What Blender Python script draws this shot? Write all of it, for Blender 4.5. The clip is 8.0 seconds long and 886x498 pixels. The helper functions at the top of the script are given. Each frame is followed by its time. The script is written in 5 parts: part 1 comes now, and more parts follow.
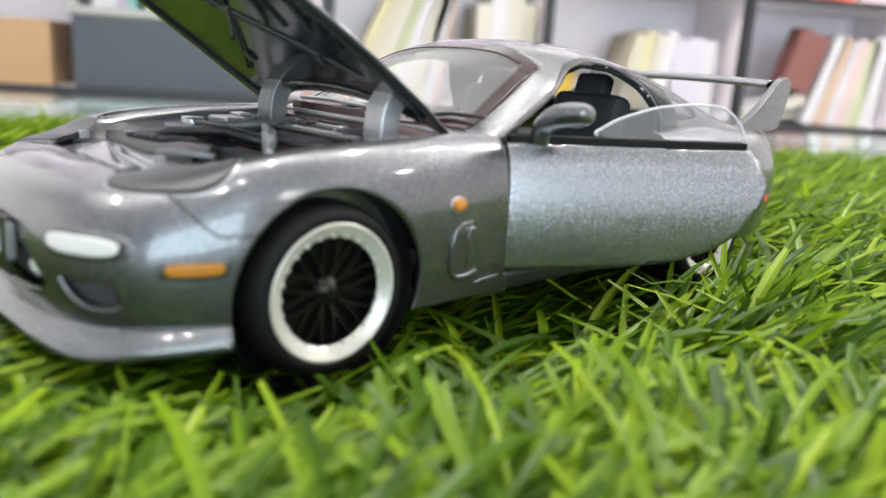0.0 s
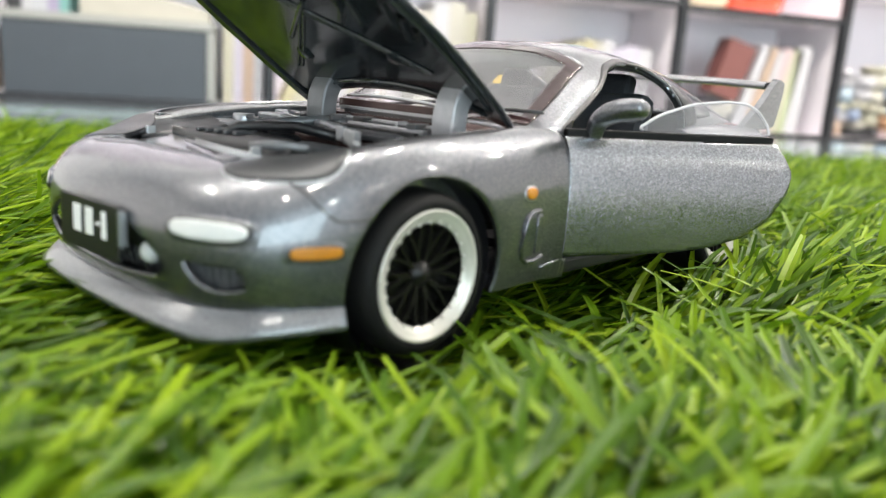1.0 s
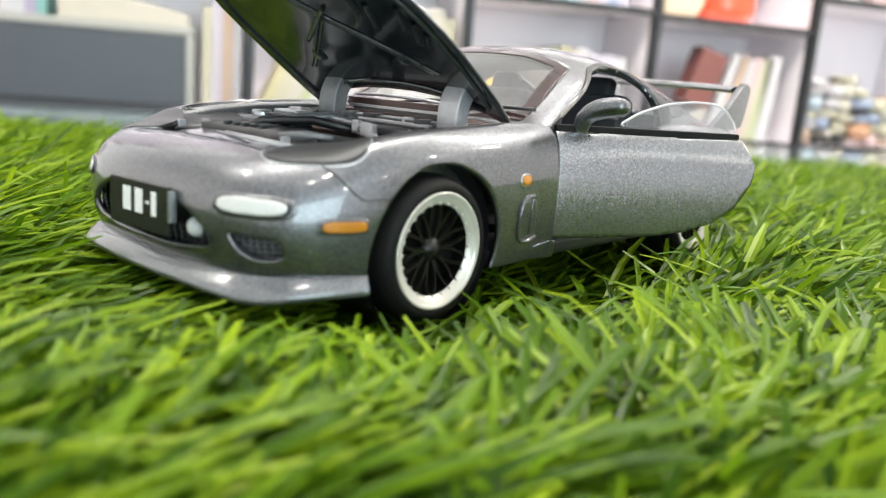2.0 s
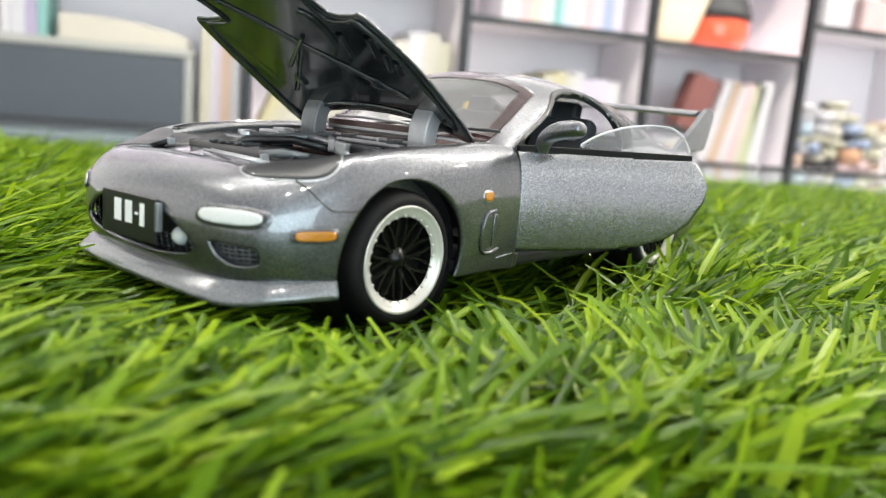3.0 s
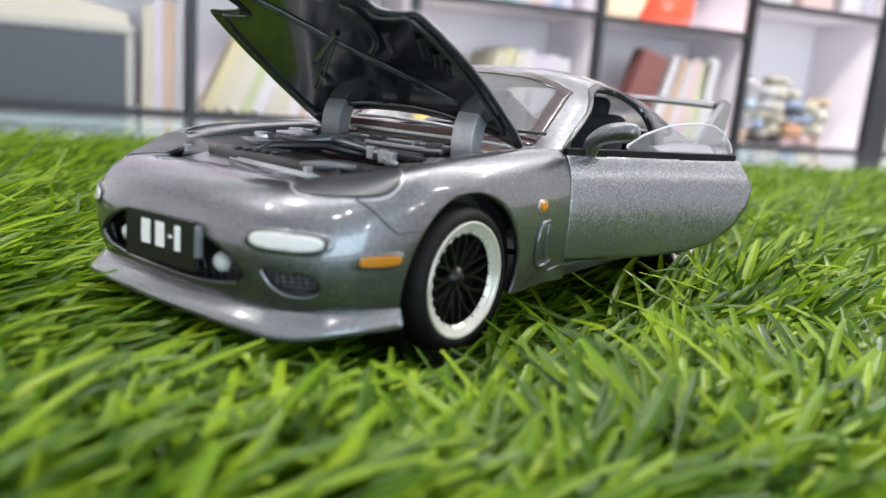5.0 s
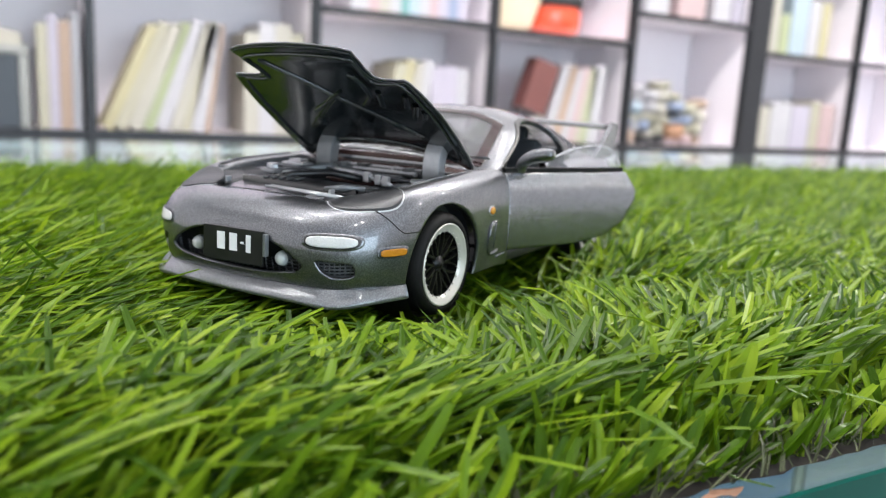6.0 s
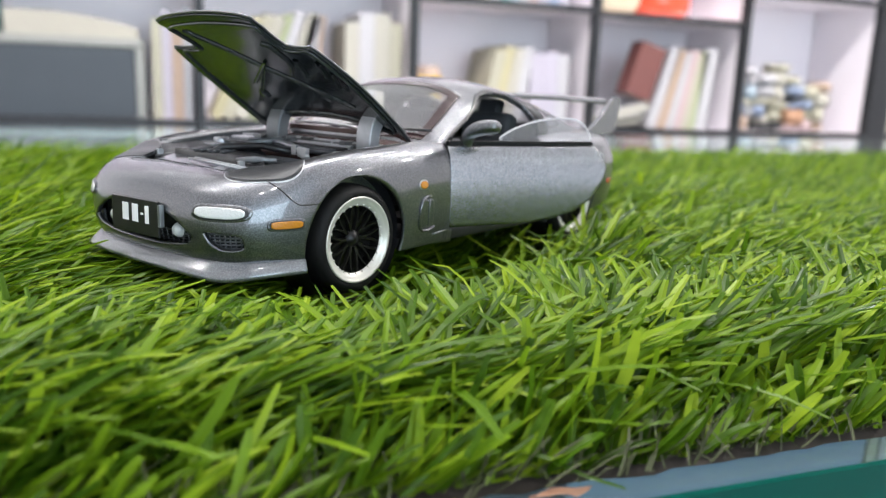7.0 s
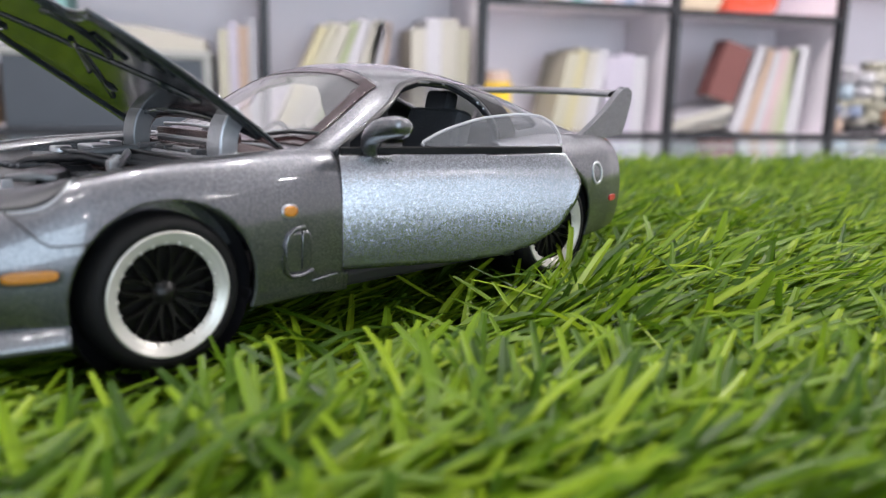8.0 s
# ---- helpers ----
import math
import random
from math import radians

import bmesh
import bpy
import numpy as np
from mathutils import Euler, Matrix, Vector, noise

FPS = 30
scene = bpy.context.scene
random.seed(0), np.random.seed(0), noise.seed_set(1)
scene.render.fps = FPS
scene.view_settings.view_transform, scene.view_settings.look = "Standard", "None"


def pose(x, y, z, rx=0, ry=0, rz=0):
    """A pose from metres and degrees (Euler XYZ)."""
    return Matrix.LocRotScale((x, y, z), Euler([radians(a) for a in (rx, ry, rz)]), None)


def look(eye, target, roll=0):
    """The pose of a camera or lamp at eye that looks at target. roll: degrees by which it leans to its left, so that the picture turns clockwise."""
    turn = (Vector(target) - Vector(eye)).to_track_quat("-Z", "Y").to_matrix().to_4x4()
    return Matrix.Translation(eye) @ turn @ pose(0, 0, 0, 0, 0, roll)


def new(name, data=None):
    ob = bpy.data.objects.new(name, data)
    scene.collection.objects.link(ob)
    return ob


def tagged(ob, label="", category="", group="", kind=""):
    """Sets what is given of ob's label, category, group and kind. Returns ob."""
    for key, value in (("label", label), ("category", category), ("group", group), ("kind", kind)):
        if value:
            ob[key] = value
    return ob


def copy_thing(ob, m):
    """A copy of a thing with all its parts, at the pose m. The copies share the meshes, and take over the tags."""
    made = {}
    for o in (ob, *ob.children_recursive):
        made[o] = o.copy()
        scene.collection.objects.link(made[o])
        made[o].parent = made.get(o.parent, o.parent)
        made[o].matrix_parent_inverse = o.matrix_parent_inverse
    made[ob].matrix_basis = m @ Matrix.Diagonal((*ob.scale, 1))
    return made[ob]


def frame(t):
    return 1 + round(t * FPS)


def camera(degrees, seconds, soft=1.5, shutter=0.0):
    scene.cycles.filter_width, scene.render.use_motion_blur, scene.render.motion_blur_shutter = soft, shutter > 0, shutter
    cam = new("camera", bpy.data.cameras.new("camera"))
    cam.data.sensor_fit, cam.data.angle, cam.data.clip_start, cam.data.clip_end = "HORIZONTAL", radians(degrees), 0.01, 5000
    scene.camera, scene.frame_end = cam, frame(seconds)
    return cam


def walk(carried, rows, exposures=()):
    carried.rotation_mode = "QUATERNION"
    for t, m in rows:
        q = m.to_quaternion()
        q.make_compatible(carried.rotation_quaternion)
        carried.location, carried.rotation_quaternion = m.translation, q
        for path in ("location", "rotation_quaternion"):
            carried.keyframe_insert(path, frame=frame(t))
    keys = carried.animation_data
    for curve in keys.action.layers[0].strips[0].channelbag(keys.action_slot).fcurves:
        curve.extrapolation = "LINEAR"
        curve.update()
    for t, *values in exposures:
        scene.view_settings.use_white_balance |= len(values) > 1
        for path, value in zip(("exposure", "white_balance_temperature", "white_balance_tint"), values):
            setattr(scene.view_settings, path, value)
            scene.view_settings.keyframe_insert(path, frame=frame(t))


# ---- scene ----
# the walk, in the car's own axes (nose to -x, its left side to -y), turned into the room's axes
cam = camera(59.10, 8.0, soft=1.2)
cam.data.dof.use_dof = True
cam.data.dof.focus_distance = 0.175
cam.data.dof.aperture_fstop = 15.0
TURN = pose(0, 0, 0, 0, 0, 31.0)
PATH = [
    (0, (-0.06017, -0.12858, 0.04667), (-0.00854, -0.07039, 0.02800), 3.61),
    (0.5, (-0.07173, -0.12475, 0.04504), (-0.01796, -0.06845, 0.02663), 4.05),
    (1, (-0.08233, -0.11875, 0.04364), (-0.02582, -0.06492, 0.02607), 3.90),
    (1.5, (-0.09040, -0.12039, 0.04352), (-0.03241, -0.06786, 0.02686), 4.17),
    (1.7, (-0.09466, -0.12175, 0.04190), (-0.03637, -0.06972, 0.02472), 4.26),
    (2.8, (-0.10539, -0.13768, 0.04320), (-0.04726, -0.08473, 0.02844), 4.68),
    (3, (-0.10321, -0.13937, 0.04275), (-0.04452, -0.08700, 0.02817), 4.75),
    (3.5, (-0.10427, -0.14794, 0.03803), (-0.04702, -0.09402, 0.02337), 5.48),
    (4, (-0.09246, -0.13934, 0.04034), (-0.03286, -0.08804, 0.02561), 4.92),
    (4.5, (-0.09677, -0.12024, 0.04316), (-0.03558, -0.07105, 0.02781), 4.33),
    (4.7, (-0.09585, -0.11724, 0.04409), (-0.03550, -0.06741, 0.02750), 4.76),
    (5.8, (-0.15859, -0.12419, 0.05310), (-0.08994, -0.08596, 0.03809), 3.27),
    (6, (-0.16445, -0.13375, 0.05382), (-0.09673, -0.09394, 0.03868), 3.14),
    (6.5, (-0.15638, -0.15815, 0.04697), (-0.09268, -0.11269, 0.03039), 2.98),
    (7, (-0.12932, -0.16827, 0.05081), (-0.06844, -0.11914, 0.03409), 2.32),
    (7.5, (-0.08973, -0.16422, 0.05281), (-0.03093, -0.11249, 0.03650), 2.06),
    (8, (-0.05480, -0.15490, 0.04683), (0.00047, -0.09938, 0.03064), 1.23),
]
walk(cam, [(t, TURN @ look(eye, target, roll)) for t, eye, target, roll in PATH], exposures=((0, 0.26, 6750, 12), (1.5, 0.38, 6950, 9), (3.5, 0.33, 6900, 10), (4.0, 0.16, 6600, 11), (4.5, 0.17, 6500, 12), (6.0, 0.13, 6500, 13), (6.5, 0.22, 6500, 11), (7.0, 0.16, 6500, 13), (7.5, -0.02, 6500, 17), (8.0, -0.12, 6500, 18)))
# ---------------------------------------------------------------- light
TABLE = -0.0125      # top of the glass table, metres below the wheels' lowest point
FLOOR = TABLE - 0.75
CEIL = FLOOR + 2.75
world = bpy.data.worlds.new("world")
scene.world = world
world.use_nodes = True
world.node_tree.nodes["Background"].inputs[0].default_value = (0.85, 0.92, 1.0, 1)
world.node_tree.nodes["Background"].inputs[1].default_value = 0.25


def lamp(name, x, y, size, watts, colour=(1, 0.97, 0.93), shape="DISK", tilt=0.0, spread=180.0):
    data = bpy.data.lights.new(name, "AREA")
    data.shape, data.size, data.energy, data.color = shape, size, watts, colour
    ob = new(name, data)
    data.spread = radians(spread)
    ob.matrix_world = pose(x, y, CEIL - 0.03, tilt)
    return ob


# rows of round lamps out of view; those towards the shelf are the stronger
# tilted spots added to brighten the shelf, kept off the car
for k, watts in enumerate((2.0, 5.6, 9.4, 6.2, 2.6, 2.8)):
    lamp("unseen_ceiling_lamp", -1.1 + 0.9 * k, 0.3, 0.3, watts * 0.76, (1, 0.965, 0.985), tilt=46, spread=76)
# unseen row added to light the grass from the shelf's side
for x, watts in ((-1.25, 15), (-0.5, 18), (0.25, 18), (1.0, 15), (1.75, 13), (2.5, 34), (3.25, 38)):
    lamp("unseen_ceiling_lamp", x, 0.45, 0.065, watts, (1, 0.98, 0.93))
# lamps set where the bright spots on the front wing point
for x, y, watts in ((-0.1, -1.05, 3), (0.15, -0.9, 3), (1.9, -3.55, 10), (3.9, -3.3, 12), (4.7, -2.75, 12), (3.75, -1.1, 12), (3.9, -0.05, 12)):
    lamp("unseen_ceiling_lamp", x, y, 0.10, watts, (1, 0.98, 0.93))
# daylight from the window behind the camera
sky = bpy.data.lights.new("window_light", "AREA")
sky.shape, sky.size, sky.size_y, sky.energy, sky.color = "RECTANGLE", 3.6, 2.4, 132, (0.69, 0.885, 1.0)
new("window_light", sky).matrix_world = pose(0.95, -4.74, FLOOR + 1.36, 90, 0, 0)


# ---------------------------------------------------------------- materials
def material(name, colour, rough=0.5, metal=0.0, vary=0.0, scale=50.0, bump=0.0, bump_scale=200.0, coat=0.0, spec=0.5):
    m = bpy.data.materials.new(name)
    m.use_nodes = True
    nt = m.node_tree
    b = nt.nodes["Principled BSDF"]
    b.inputs["Roughness"].default_value = rough
    b.inputs["Metallic"].default_value = metal
    b.inputs["Coat Weight"].default_value = coat
    b.inputs["Coat Roughness"].default_value = 0.06
    b.inputs["Specular IOR Level"].default_value = spec
    b.inputs["Base Color"].default_value = (*colour, 1)
    tc = nt.nodes.new("ShaderNodeTexCoord")
    if vary:
        fine = nt.nodes.new("ShaderNodeTexNoise")
        fine.inputs["Scale"].default_value, fine.inputs["Detail"].default_value = scale, 4
        nt.links.new(tc.outputs["Object"], fine.inputs["Vector"])
        wide = nt.nodes.new("ShaderNodeTexNoise")
        wide.inputs["Scale"].default_value = scale / 9
        nt.links.new(tc.outputs["Object"], wide.inputs["Vector"])
        mix = nt.nodes.new("ShaderNodeMix")
        mix.data_type = "RGBA"
        lo = [max(0.0, c * (1 - vary)) for c in colour]
        hi = [min(1.0, c * (1 + vary)) for c in colour]
        mix.inputs["A"].default_value, mix.inputs["B"].default_value = (*lo, 1), (*hi, 1)
        add = nt.nodes.new("ShaderNodeMath")
        add.operation = "MULTIPLY_ADD"
        add.inputs[1].default_value = 0.6
        nt.links.new(fine.outputs["Fac"], add.inputs[0])
        half = nt.nodes.new("ShaderNodeMath")
        half.operation = "MULTIPLY"
        half.inputs[1].default_value = 0.4
        nt.links.new(wide.outputs["Fac"], half.inputs[0])
        nt.links.new(half.outputs[0], add.inputs[2])
        nt.links.new(add.outputs[0], mix.inputs["Factor"])
        nt.links.new(mix.outputs["Result"], b.inputs["Base Color"])
    if bump:
        n = nt.nodes.new("ShaderNodeTexNoise")
        n.inputs["Scale"].default_value = bump_scale
        nt.links.new(tc.outputs["Object"], n.inputs["Vector"])
        bp = nt.nodes.new("ShaderNodeBump")
        bp.inputs["Strength"].default_value, bp.inputs["Distance"].default_value = bump, 0.0003
        nt.links.new(n.outputs["Fac"], bp.inputs["Height"])
        nt.links.new(bp.outputs["Normal"], b.inputs["Normal"])
    return m


def flake_paint(name, colour, flake, metal=0.9, rough=0.34, tilt=0.08, smooth=0.02):
    """Metallic lacquer: bright flakes, each tipped its own way, under a smooth clear coat."""
    m = material(name, colour, rough, metal, coat=1.0)
    nt = m.node_tree
    b = nt.nodes["Principled BSDF"]
    tc = nt.nodes.new("ShaderNodeTexCoord")
    vo = nt.nodes.new("ShaderNodeTexVoronoi")
    vo.inputs["Scale"].default_value = 5600
    nt.links.new(tc.outputs["Object"], vo.inputs["Vector"])
    sep = nt.nodes.new("ShaderNodeSeparateColor")
    nt.links.new(vo.outputs["Color"], sep.inputs[0])
    ramp = nt.nodes.new("ShaderNodeValToRGB")
    ramp.color_ramp.elements[0].position, ramp.color_ramp.elements[1].position = 0.35, 1.0
    ramp.color_ramp.elements[0].color, ramp.color_ramp.elements[1].color = (*colour, 1), (*flake, 1)
    nt.links.new(sep.outputs[0], ramp.inputs[0])
    nt.links.new(ramp.outputs[0], b.inputs["Base Color"])
    geo = nt.nodes.new("ShaderNodeNewGeometry")
    tip = nt.nodes.new("ShaderNodeVectorMath")
    tip.operation = "MULTIPLY_ADD"
    tip.inputs[1].default_value, tip.inputs[2].default_value = (2 * tilt,) * 3, (-tilt,) * 3
    nt.links.new(vo.outputs["Color"], tip.inputs[0])
    add = nt.nodes.new("ShaderNodeVectorMath")
    nt.links.new(geo.outputs["Normal"], add.inputs[0])
    nt.links.new(tip.outputs[0], add.inputs[1])
    unit = nt.nodes.new("ShaderNodeVectorMath")
    unit.operation = "NORMALIZE"
    nt.links.new(add.outputs[0], unit.inputs[0])
    nt.links.new(unit.outputs[0], b.inputs["Normal"])
    b.inputs["Coat IOR"].default_value = 1.7
    # smears and a slight waviness of the clear coat
    smear = nt.nodes.new("ShaderNodeTexNoise")
    smear.inputs["Scale"].default_value, smear.inputs["Detail"].default_value = 130, 5
    nt.links.new(tc.outputs["Object"], smear.inputs["Vector"])
    span = nt.nodes.new("ShaderNodeMapRange")
    span.inputs["From Min"].default_value, span.inputs["From Max"].default_value = 0.42, 0.72
    span.inputs["To Min"].default_value, span.inputs["To Max"].default_value = smooth, smooth + 0.12
    nt.links.new(smear.outputs["Fac"], span.inputs["Value"])
    nt.links.new(span.outputs["Result"], b.inputs["Coat Roughness"])
    wave = nt.nodes.new("ShaderNodeBump")
    wave.inputs["Strength"].default_value, wave.inputs["Distance"].default_value = 0.25, 0.0002
    nt.links.new(smear.outputs["Fac"], wave.inputs["Height"])
    nt.links.new(wave.outputs["Normal"], b.inputs["Coat Normal"])
    return m


def clear(name, tint, rough=0.02, haze=0.0):
    m = bpy.data.materials.new(name)
    m.use_nodes = True
    nt = m.node_tree
    nt.nodes.remove(nt.nodes["Principled BSDF"])
    out = nt.nodes["Material Output"]
    tr = nt.nodes.new("ShaderNodeBsdfTransparent")
    tr.inputs[0].default_value = (*tint, 1)
    gl = nt.nodes.new("ShaderNodeBsdfGlossy")
    gl.inputs["Roughness"].default_value = rough
    lw = nt.nodes.new("ShaderNodeLayerWeight")
    pw = nt.nodes.new("ShaderNodeMath")
    pw.operation = "POWER"
    pw.inputs[1].default_value = 4.5
    nt.links.new(lw.outputs["Facing"], pw.inputs[0])
    fr = nt.nodes.new("ShaderNodeMath")
    fr.operation = "MULTIPLY_ADD"
    fr.inputs[1].default_value, fr.inputs[2].default_value = 0.9, 0.04
    nt.links.new(pw.outputs[0], fr.inputs[0])
    mx = nt.nodes.new("ShaderNodeMixShader")
    nt.links.new(fr.outputs[0], mx.inputs[0])
    nt.links.new(tr.outputs[0], mx.inputs[1])
    nt.links.new(gl.outputs[0], mx.inputs[2])
    if haze:
        df = nt.nodes.new("ShaderNodeBsdfDiffuse")
        df.inputs[0].default_value = (0.8, 0.8, 0.82, 1)
        hz = nt.nodes.new("ShaderNodeMixShader")
        hz.inputs[0].default_value = haze
        nt.links.new(mx.outputs[0], hz.inputs[1])
        nt.links.new(df.outputs[0], hz.inputs[2])
        mx = hz
    nt.links.new(mx.outputs[0], out.inputs["Surface"])
    return m


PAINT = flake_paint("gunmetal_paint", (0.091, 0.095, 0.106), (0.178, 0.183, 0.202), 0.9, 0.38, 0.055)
# the open door's paint, lightened for the daylight it reflects
LIT_DOOR_PAINT = flake_paint("lit_door_paint", (0.135, 0.14, 0.152), (0.40, 0.41, 0.44), 0.9, 0.25, 0.09, 0.15)
LID_PAINT = material("lid_paint", (0.034, 0.036, 0.040), 0.42, 0.3, 0.2, 900, 0.2, 1500, coat=0.3)
# body paint lightened for the lip, which is lit from above
LIT_PAINT = flake_paint("lit_gunmetal_paint", (0.135, 0.142, 0.152), (0.235, 0.245, 0.26), 0.6, 0.38, 0.06)
LIP = material("silver_paint", (0.42, 0.44, 0.46), 0.3, 0.5, 0.15, 900, coat=0.6)
BLACK = material("black_plastic", (0.012, 0.012, 0.014), 0.4, 0, 0.4, 400, coat=0.2)
HOOD_IN = material("gloss_black_plastic", (0.011, 0.016, 0.019), 0.16, 0, 0.4, 300, 0.9, 60, coat=0.4, spec=0.45)
# underside black, lightened for the glints its rib edges catch
LIT_RIB = material("lit_rib_plastic", (0.016, 0.021, 0.024), 0.16, 0, 0.3, 300, coat=0.5)
PILLAR = material("black_pillar", (0.004, 0.005, 0.006), 0.12, 0, 0.2, 300, coat=0.2, spec=0.3)
DARK = material("dark_grey_plastic", (0.07, 0.072, 0.078), 0.5, 0, 0.3, 500)
GREY = material("grey_plastic", (0.17, 0.18, 0.19), 0.35, 0.4, 0.2, 500)
ENGINE = material("engine_silver", (0.42, 0.43, 0.45), 0.28, 0.8, 0.3, 700)
BROWN = material("brown_manifold", (0.055, 0.028, 0.026), 0.22, 0.2, 0.3, 600)
RUBBER = material("tyre_rubber", (0.007, 0.007, 0.007), 0.6, 0, 0.3, 900, 0.25, 900, spec=0.15)
RIM = material("polished_rim", (0.58, 0.56, 0.51), 0.28, 0.38, 0.10, 500)
SPOKE = material("black_spokes", (0.005, 0.0048, 0.0045), 0.32, 0.0, 0.3, 500, spec=0.26)
LENS = material("white_lamp_lens", (0.6, 0.61, 0.6), 0.15, 0, 0.06, 500, 0.3, 1500, coat=0.6)
AMBER = material("amber_lens", (0.46, 0.175, 0.012), 0.22, 0, 0.15, 900, 0.3, 1800, coat=0.6)
RED = material("red_lens", (0.5, 0.03, 0.03), 0.22, 0, 0.15, 900, coat=0.6)
PLATE = material("black_plate", (0.012, 0.012, 0.013), 0.3, 0, 0.2, 500)
WHITE_INK = material("white_ink", (0.85, 0.85, 0.85), 0.5)
SEAT = material("seat_fabric", (0.03, 0.034, 0.04), 0.8, 0, 0.5, 1500, 0.5, 2500)
WINDOW = clear("window_plastic", (0.93, 0.94, 0.95))
# its white haze stands in for pale reflections on the screen
SCREEN = clear("windscreen_plastic", (0.93, 0.93, 0.94), 0.03, 0.07)
SHELF_BLACK = material("black_steel_frame", (0.009, 0.010, 0.013), 0.45, 0, 0.3, 30)
SHELF_WHITE = material("white_board", (0.88, 0.83, 0.875), 0.5, 0, 0.04, 12)
WALL = material("white_wall", (0.82, 0.805, 0.81), 0.8, 0, 0.05, 6)
FLOORING = material("grey_floor", (0.52, 0.51, 0.51), 0.4, 0, 0.15, 5)
BOX_GREY = material("slate_grey_plastic", (0.038, 0.047, 0.057), 0.5, 0, 0.12, 20)
BOX_WHITE = material("off_white_plastic", (0.24, 0.245, 0.228), 0.45, 0, 0.06, 30)
CARD = material("tan_cardboard", (0.30, 0.19, 0.10), 0.75, 0, 0.12, 60)
BACKING = material("turf_backing", (0.035, 0.026, 0.02), 0.9, 0, 0.6, 260, 0.8, 500)

# ---------------------------------------------------------------- mesh helpers
S = 1 / 24           # the model car's scale: it is drawn in full-size metres below


def mesh(name, verts, faces, mat, parent=None, label="", smooth=True, scale=1.0, move=None):
    me = bpy.data.meshes.new(name)
    if move is not None:
        verts = [move @ Vector(v) for v in verts]
    me.from_pydata([tuple(c * scale for c in v) for v in verts], [], faces)
    me.materials.append(mat)
    if smooth:
        me.polygons.foreach_set("use_smooth", [True] * len(me.polygons))
    me.update()
    ob = new(name, me)
    if parent is not None:
        ob.parent = parent
    if label:
        ob["label"] = label
    return ob


def part(name, bm, mat, parent=None, label="", smooth=False, scale=1.0, move=None):
    if move is not None:
        bm.transform(move)
    if scale != 1.0:
        bmesh.ops.scale(bm, vec=(scale,) * 3, verts=bm.verts)
    bmesh.ops.recalc_face_normals(bm, faces=bm.faces)
    me = bpy.data.meshes.new(name)
    bm.to_mesh(me)
    bm.free()
    me.materials.append(mat)
    if smooth:
        me.polygons.foreach_set("use_smooth", [True] * len(me.polygons))
    ob = new(name, me)
    if parent is not None:
        ob.parent = parent
    if label:
        ob["label"] = label
    return ob


def box(x0, y0, z0, x1, y1, z1, bevel=0.0, seg=2, m=None):
    bm = bmesh.new()
    bmesh.ops.create_cube(bm, size=1)
    bmesh.ops.transform(bm, matrix=Matrix.LocRotScale(((x0 + x1) / 2, (y0 + y1) / 2, (z0 + z1) / 2), None, (x1 - x0, y1 - y0, z1 - z0)), verts=bm.verts)
    if bevel:
        bmesh.ops.bevel(bm, geom=bm.edges[:], offset=bevel, segments=seg, affect="EDGES", profile=0.6)
    if m is not None:
        bm.transform(m)
    return bm


def join(*bms):
    """One bmesh from several."""
    out = bms[0]
    for b in bms[1:]:
        me = bpy.data.meshes.new("tmp")
        b.to_mesh(me)
        b.free()
        out.from_mesh(me)
        bpy.data.meshes.remove(me)
    return out


def solidify(ob, thick, offset=-1.0):
    mod = ob.modifiers.new("thickness", "SOLIDIFY")
    mod.thickness, mod.offset = thick, offset
    return ob


def lathe(profile, n=64):
    """Rings of (radius, along): turned round the y axis. Returns verts, faces."""
    verts, faces = [], []
    for k in range(n):
        a = 2 * math.pi * k / n
        for r, y in profile:
            verts.append((r * math.cos(a), y, r * math.sin(a)))
    m = len(profile)
    for k in range(n):
        for j in range(m - 1):
            a, b = k * m + j, ((k + 1) % n) * m + j
            faces.append((a, a + 1, b + 1, b))
    return verts, faces


def tube(points, radius, n=10, caps=True):
    """A round bar along points. Returns verts, faces."""
    pts = [Vector(p) for p in points]
    verts, faces = [], []
    for i, p in enumerate(pts):
        d = (pts[min(i + 1, len(pts) - 1)] - pts[max(i - 1, 0)]).normalized()
        side = d.cross(Vector((0, 0, 1)))
        side = side.normalized() if side.length > 1e-4 else Vector((1, 0, 0))
        up = side.cross(d)
        r = radius[i] if isinstance(radius, (list, tuple)) else radius
        for k in range(n):
            a = 2 * math.pi * k / n
            verts.append(tuple(p + side * (r * math.cos(a)) + up * (r * math.sin(a))))
    for i in range(len(pts) - 1):
        for k in range(n):
            a, b = i * n + k, i * n + (k + 1) % n
            faces.append((a, b, b + n, a + n))
    if caps:
        faces.append(tuple(range(n - 1, -1, -1)))
        faces.append(tuple(range((len(pts) - 1) * n, len(pts) * n)))
    return verts, faces


def spline(tab, u):
    """Catmull-Rom through a table of rows, at the fractional row u."""
    n = len(tab) - 1
    u = min(max(u, 0.0), n - 1e-9)
    i = int(u)
    f = u - i
    p = [tab[min(max(i + k, 0), n)] for k in (-1, 0, 1, 2)]
    return [0.5 * (2 * b + (c - a) * f + (2 * a - 5 * b + 4 * c - d) * f * f + (3 * b - a - 3 * c + d) * f ** 3) for a, b, c, d in zip(*p)]


def lut(tab, x):
    """Smooth value of a table of (x, value) at x."""
    xs = [r[0] for r in tab]
    if x <= xs[0]:
        return tab[0][1]
    for i in range(len(xs) - 1):
        if x <= xs[i + 1]:
            return spline([(r[1],) for r in tab], i + (x - xs[i]) / (xs[i + 1] - xs[i]))[0]
    return tab[-1][1]


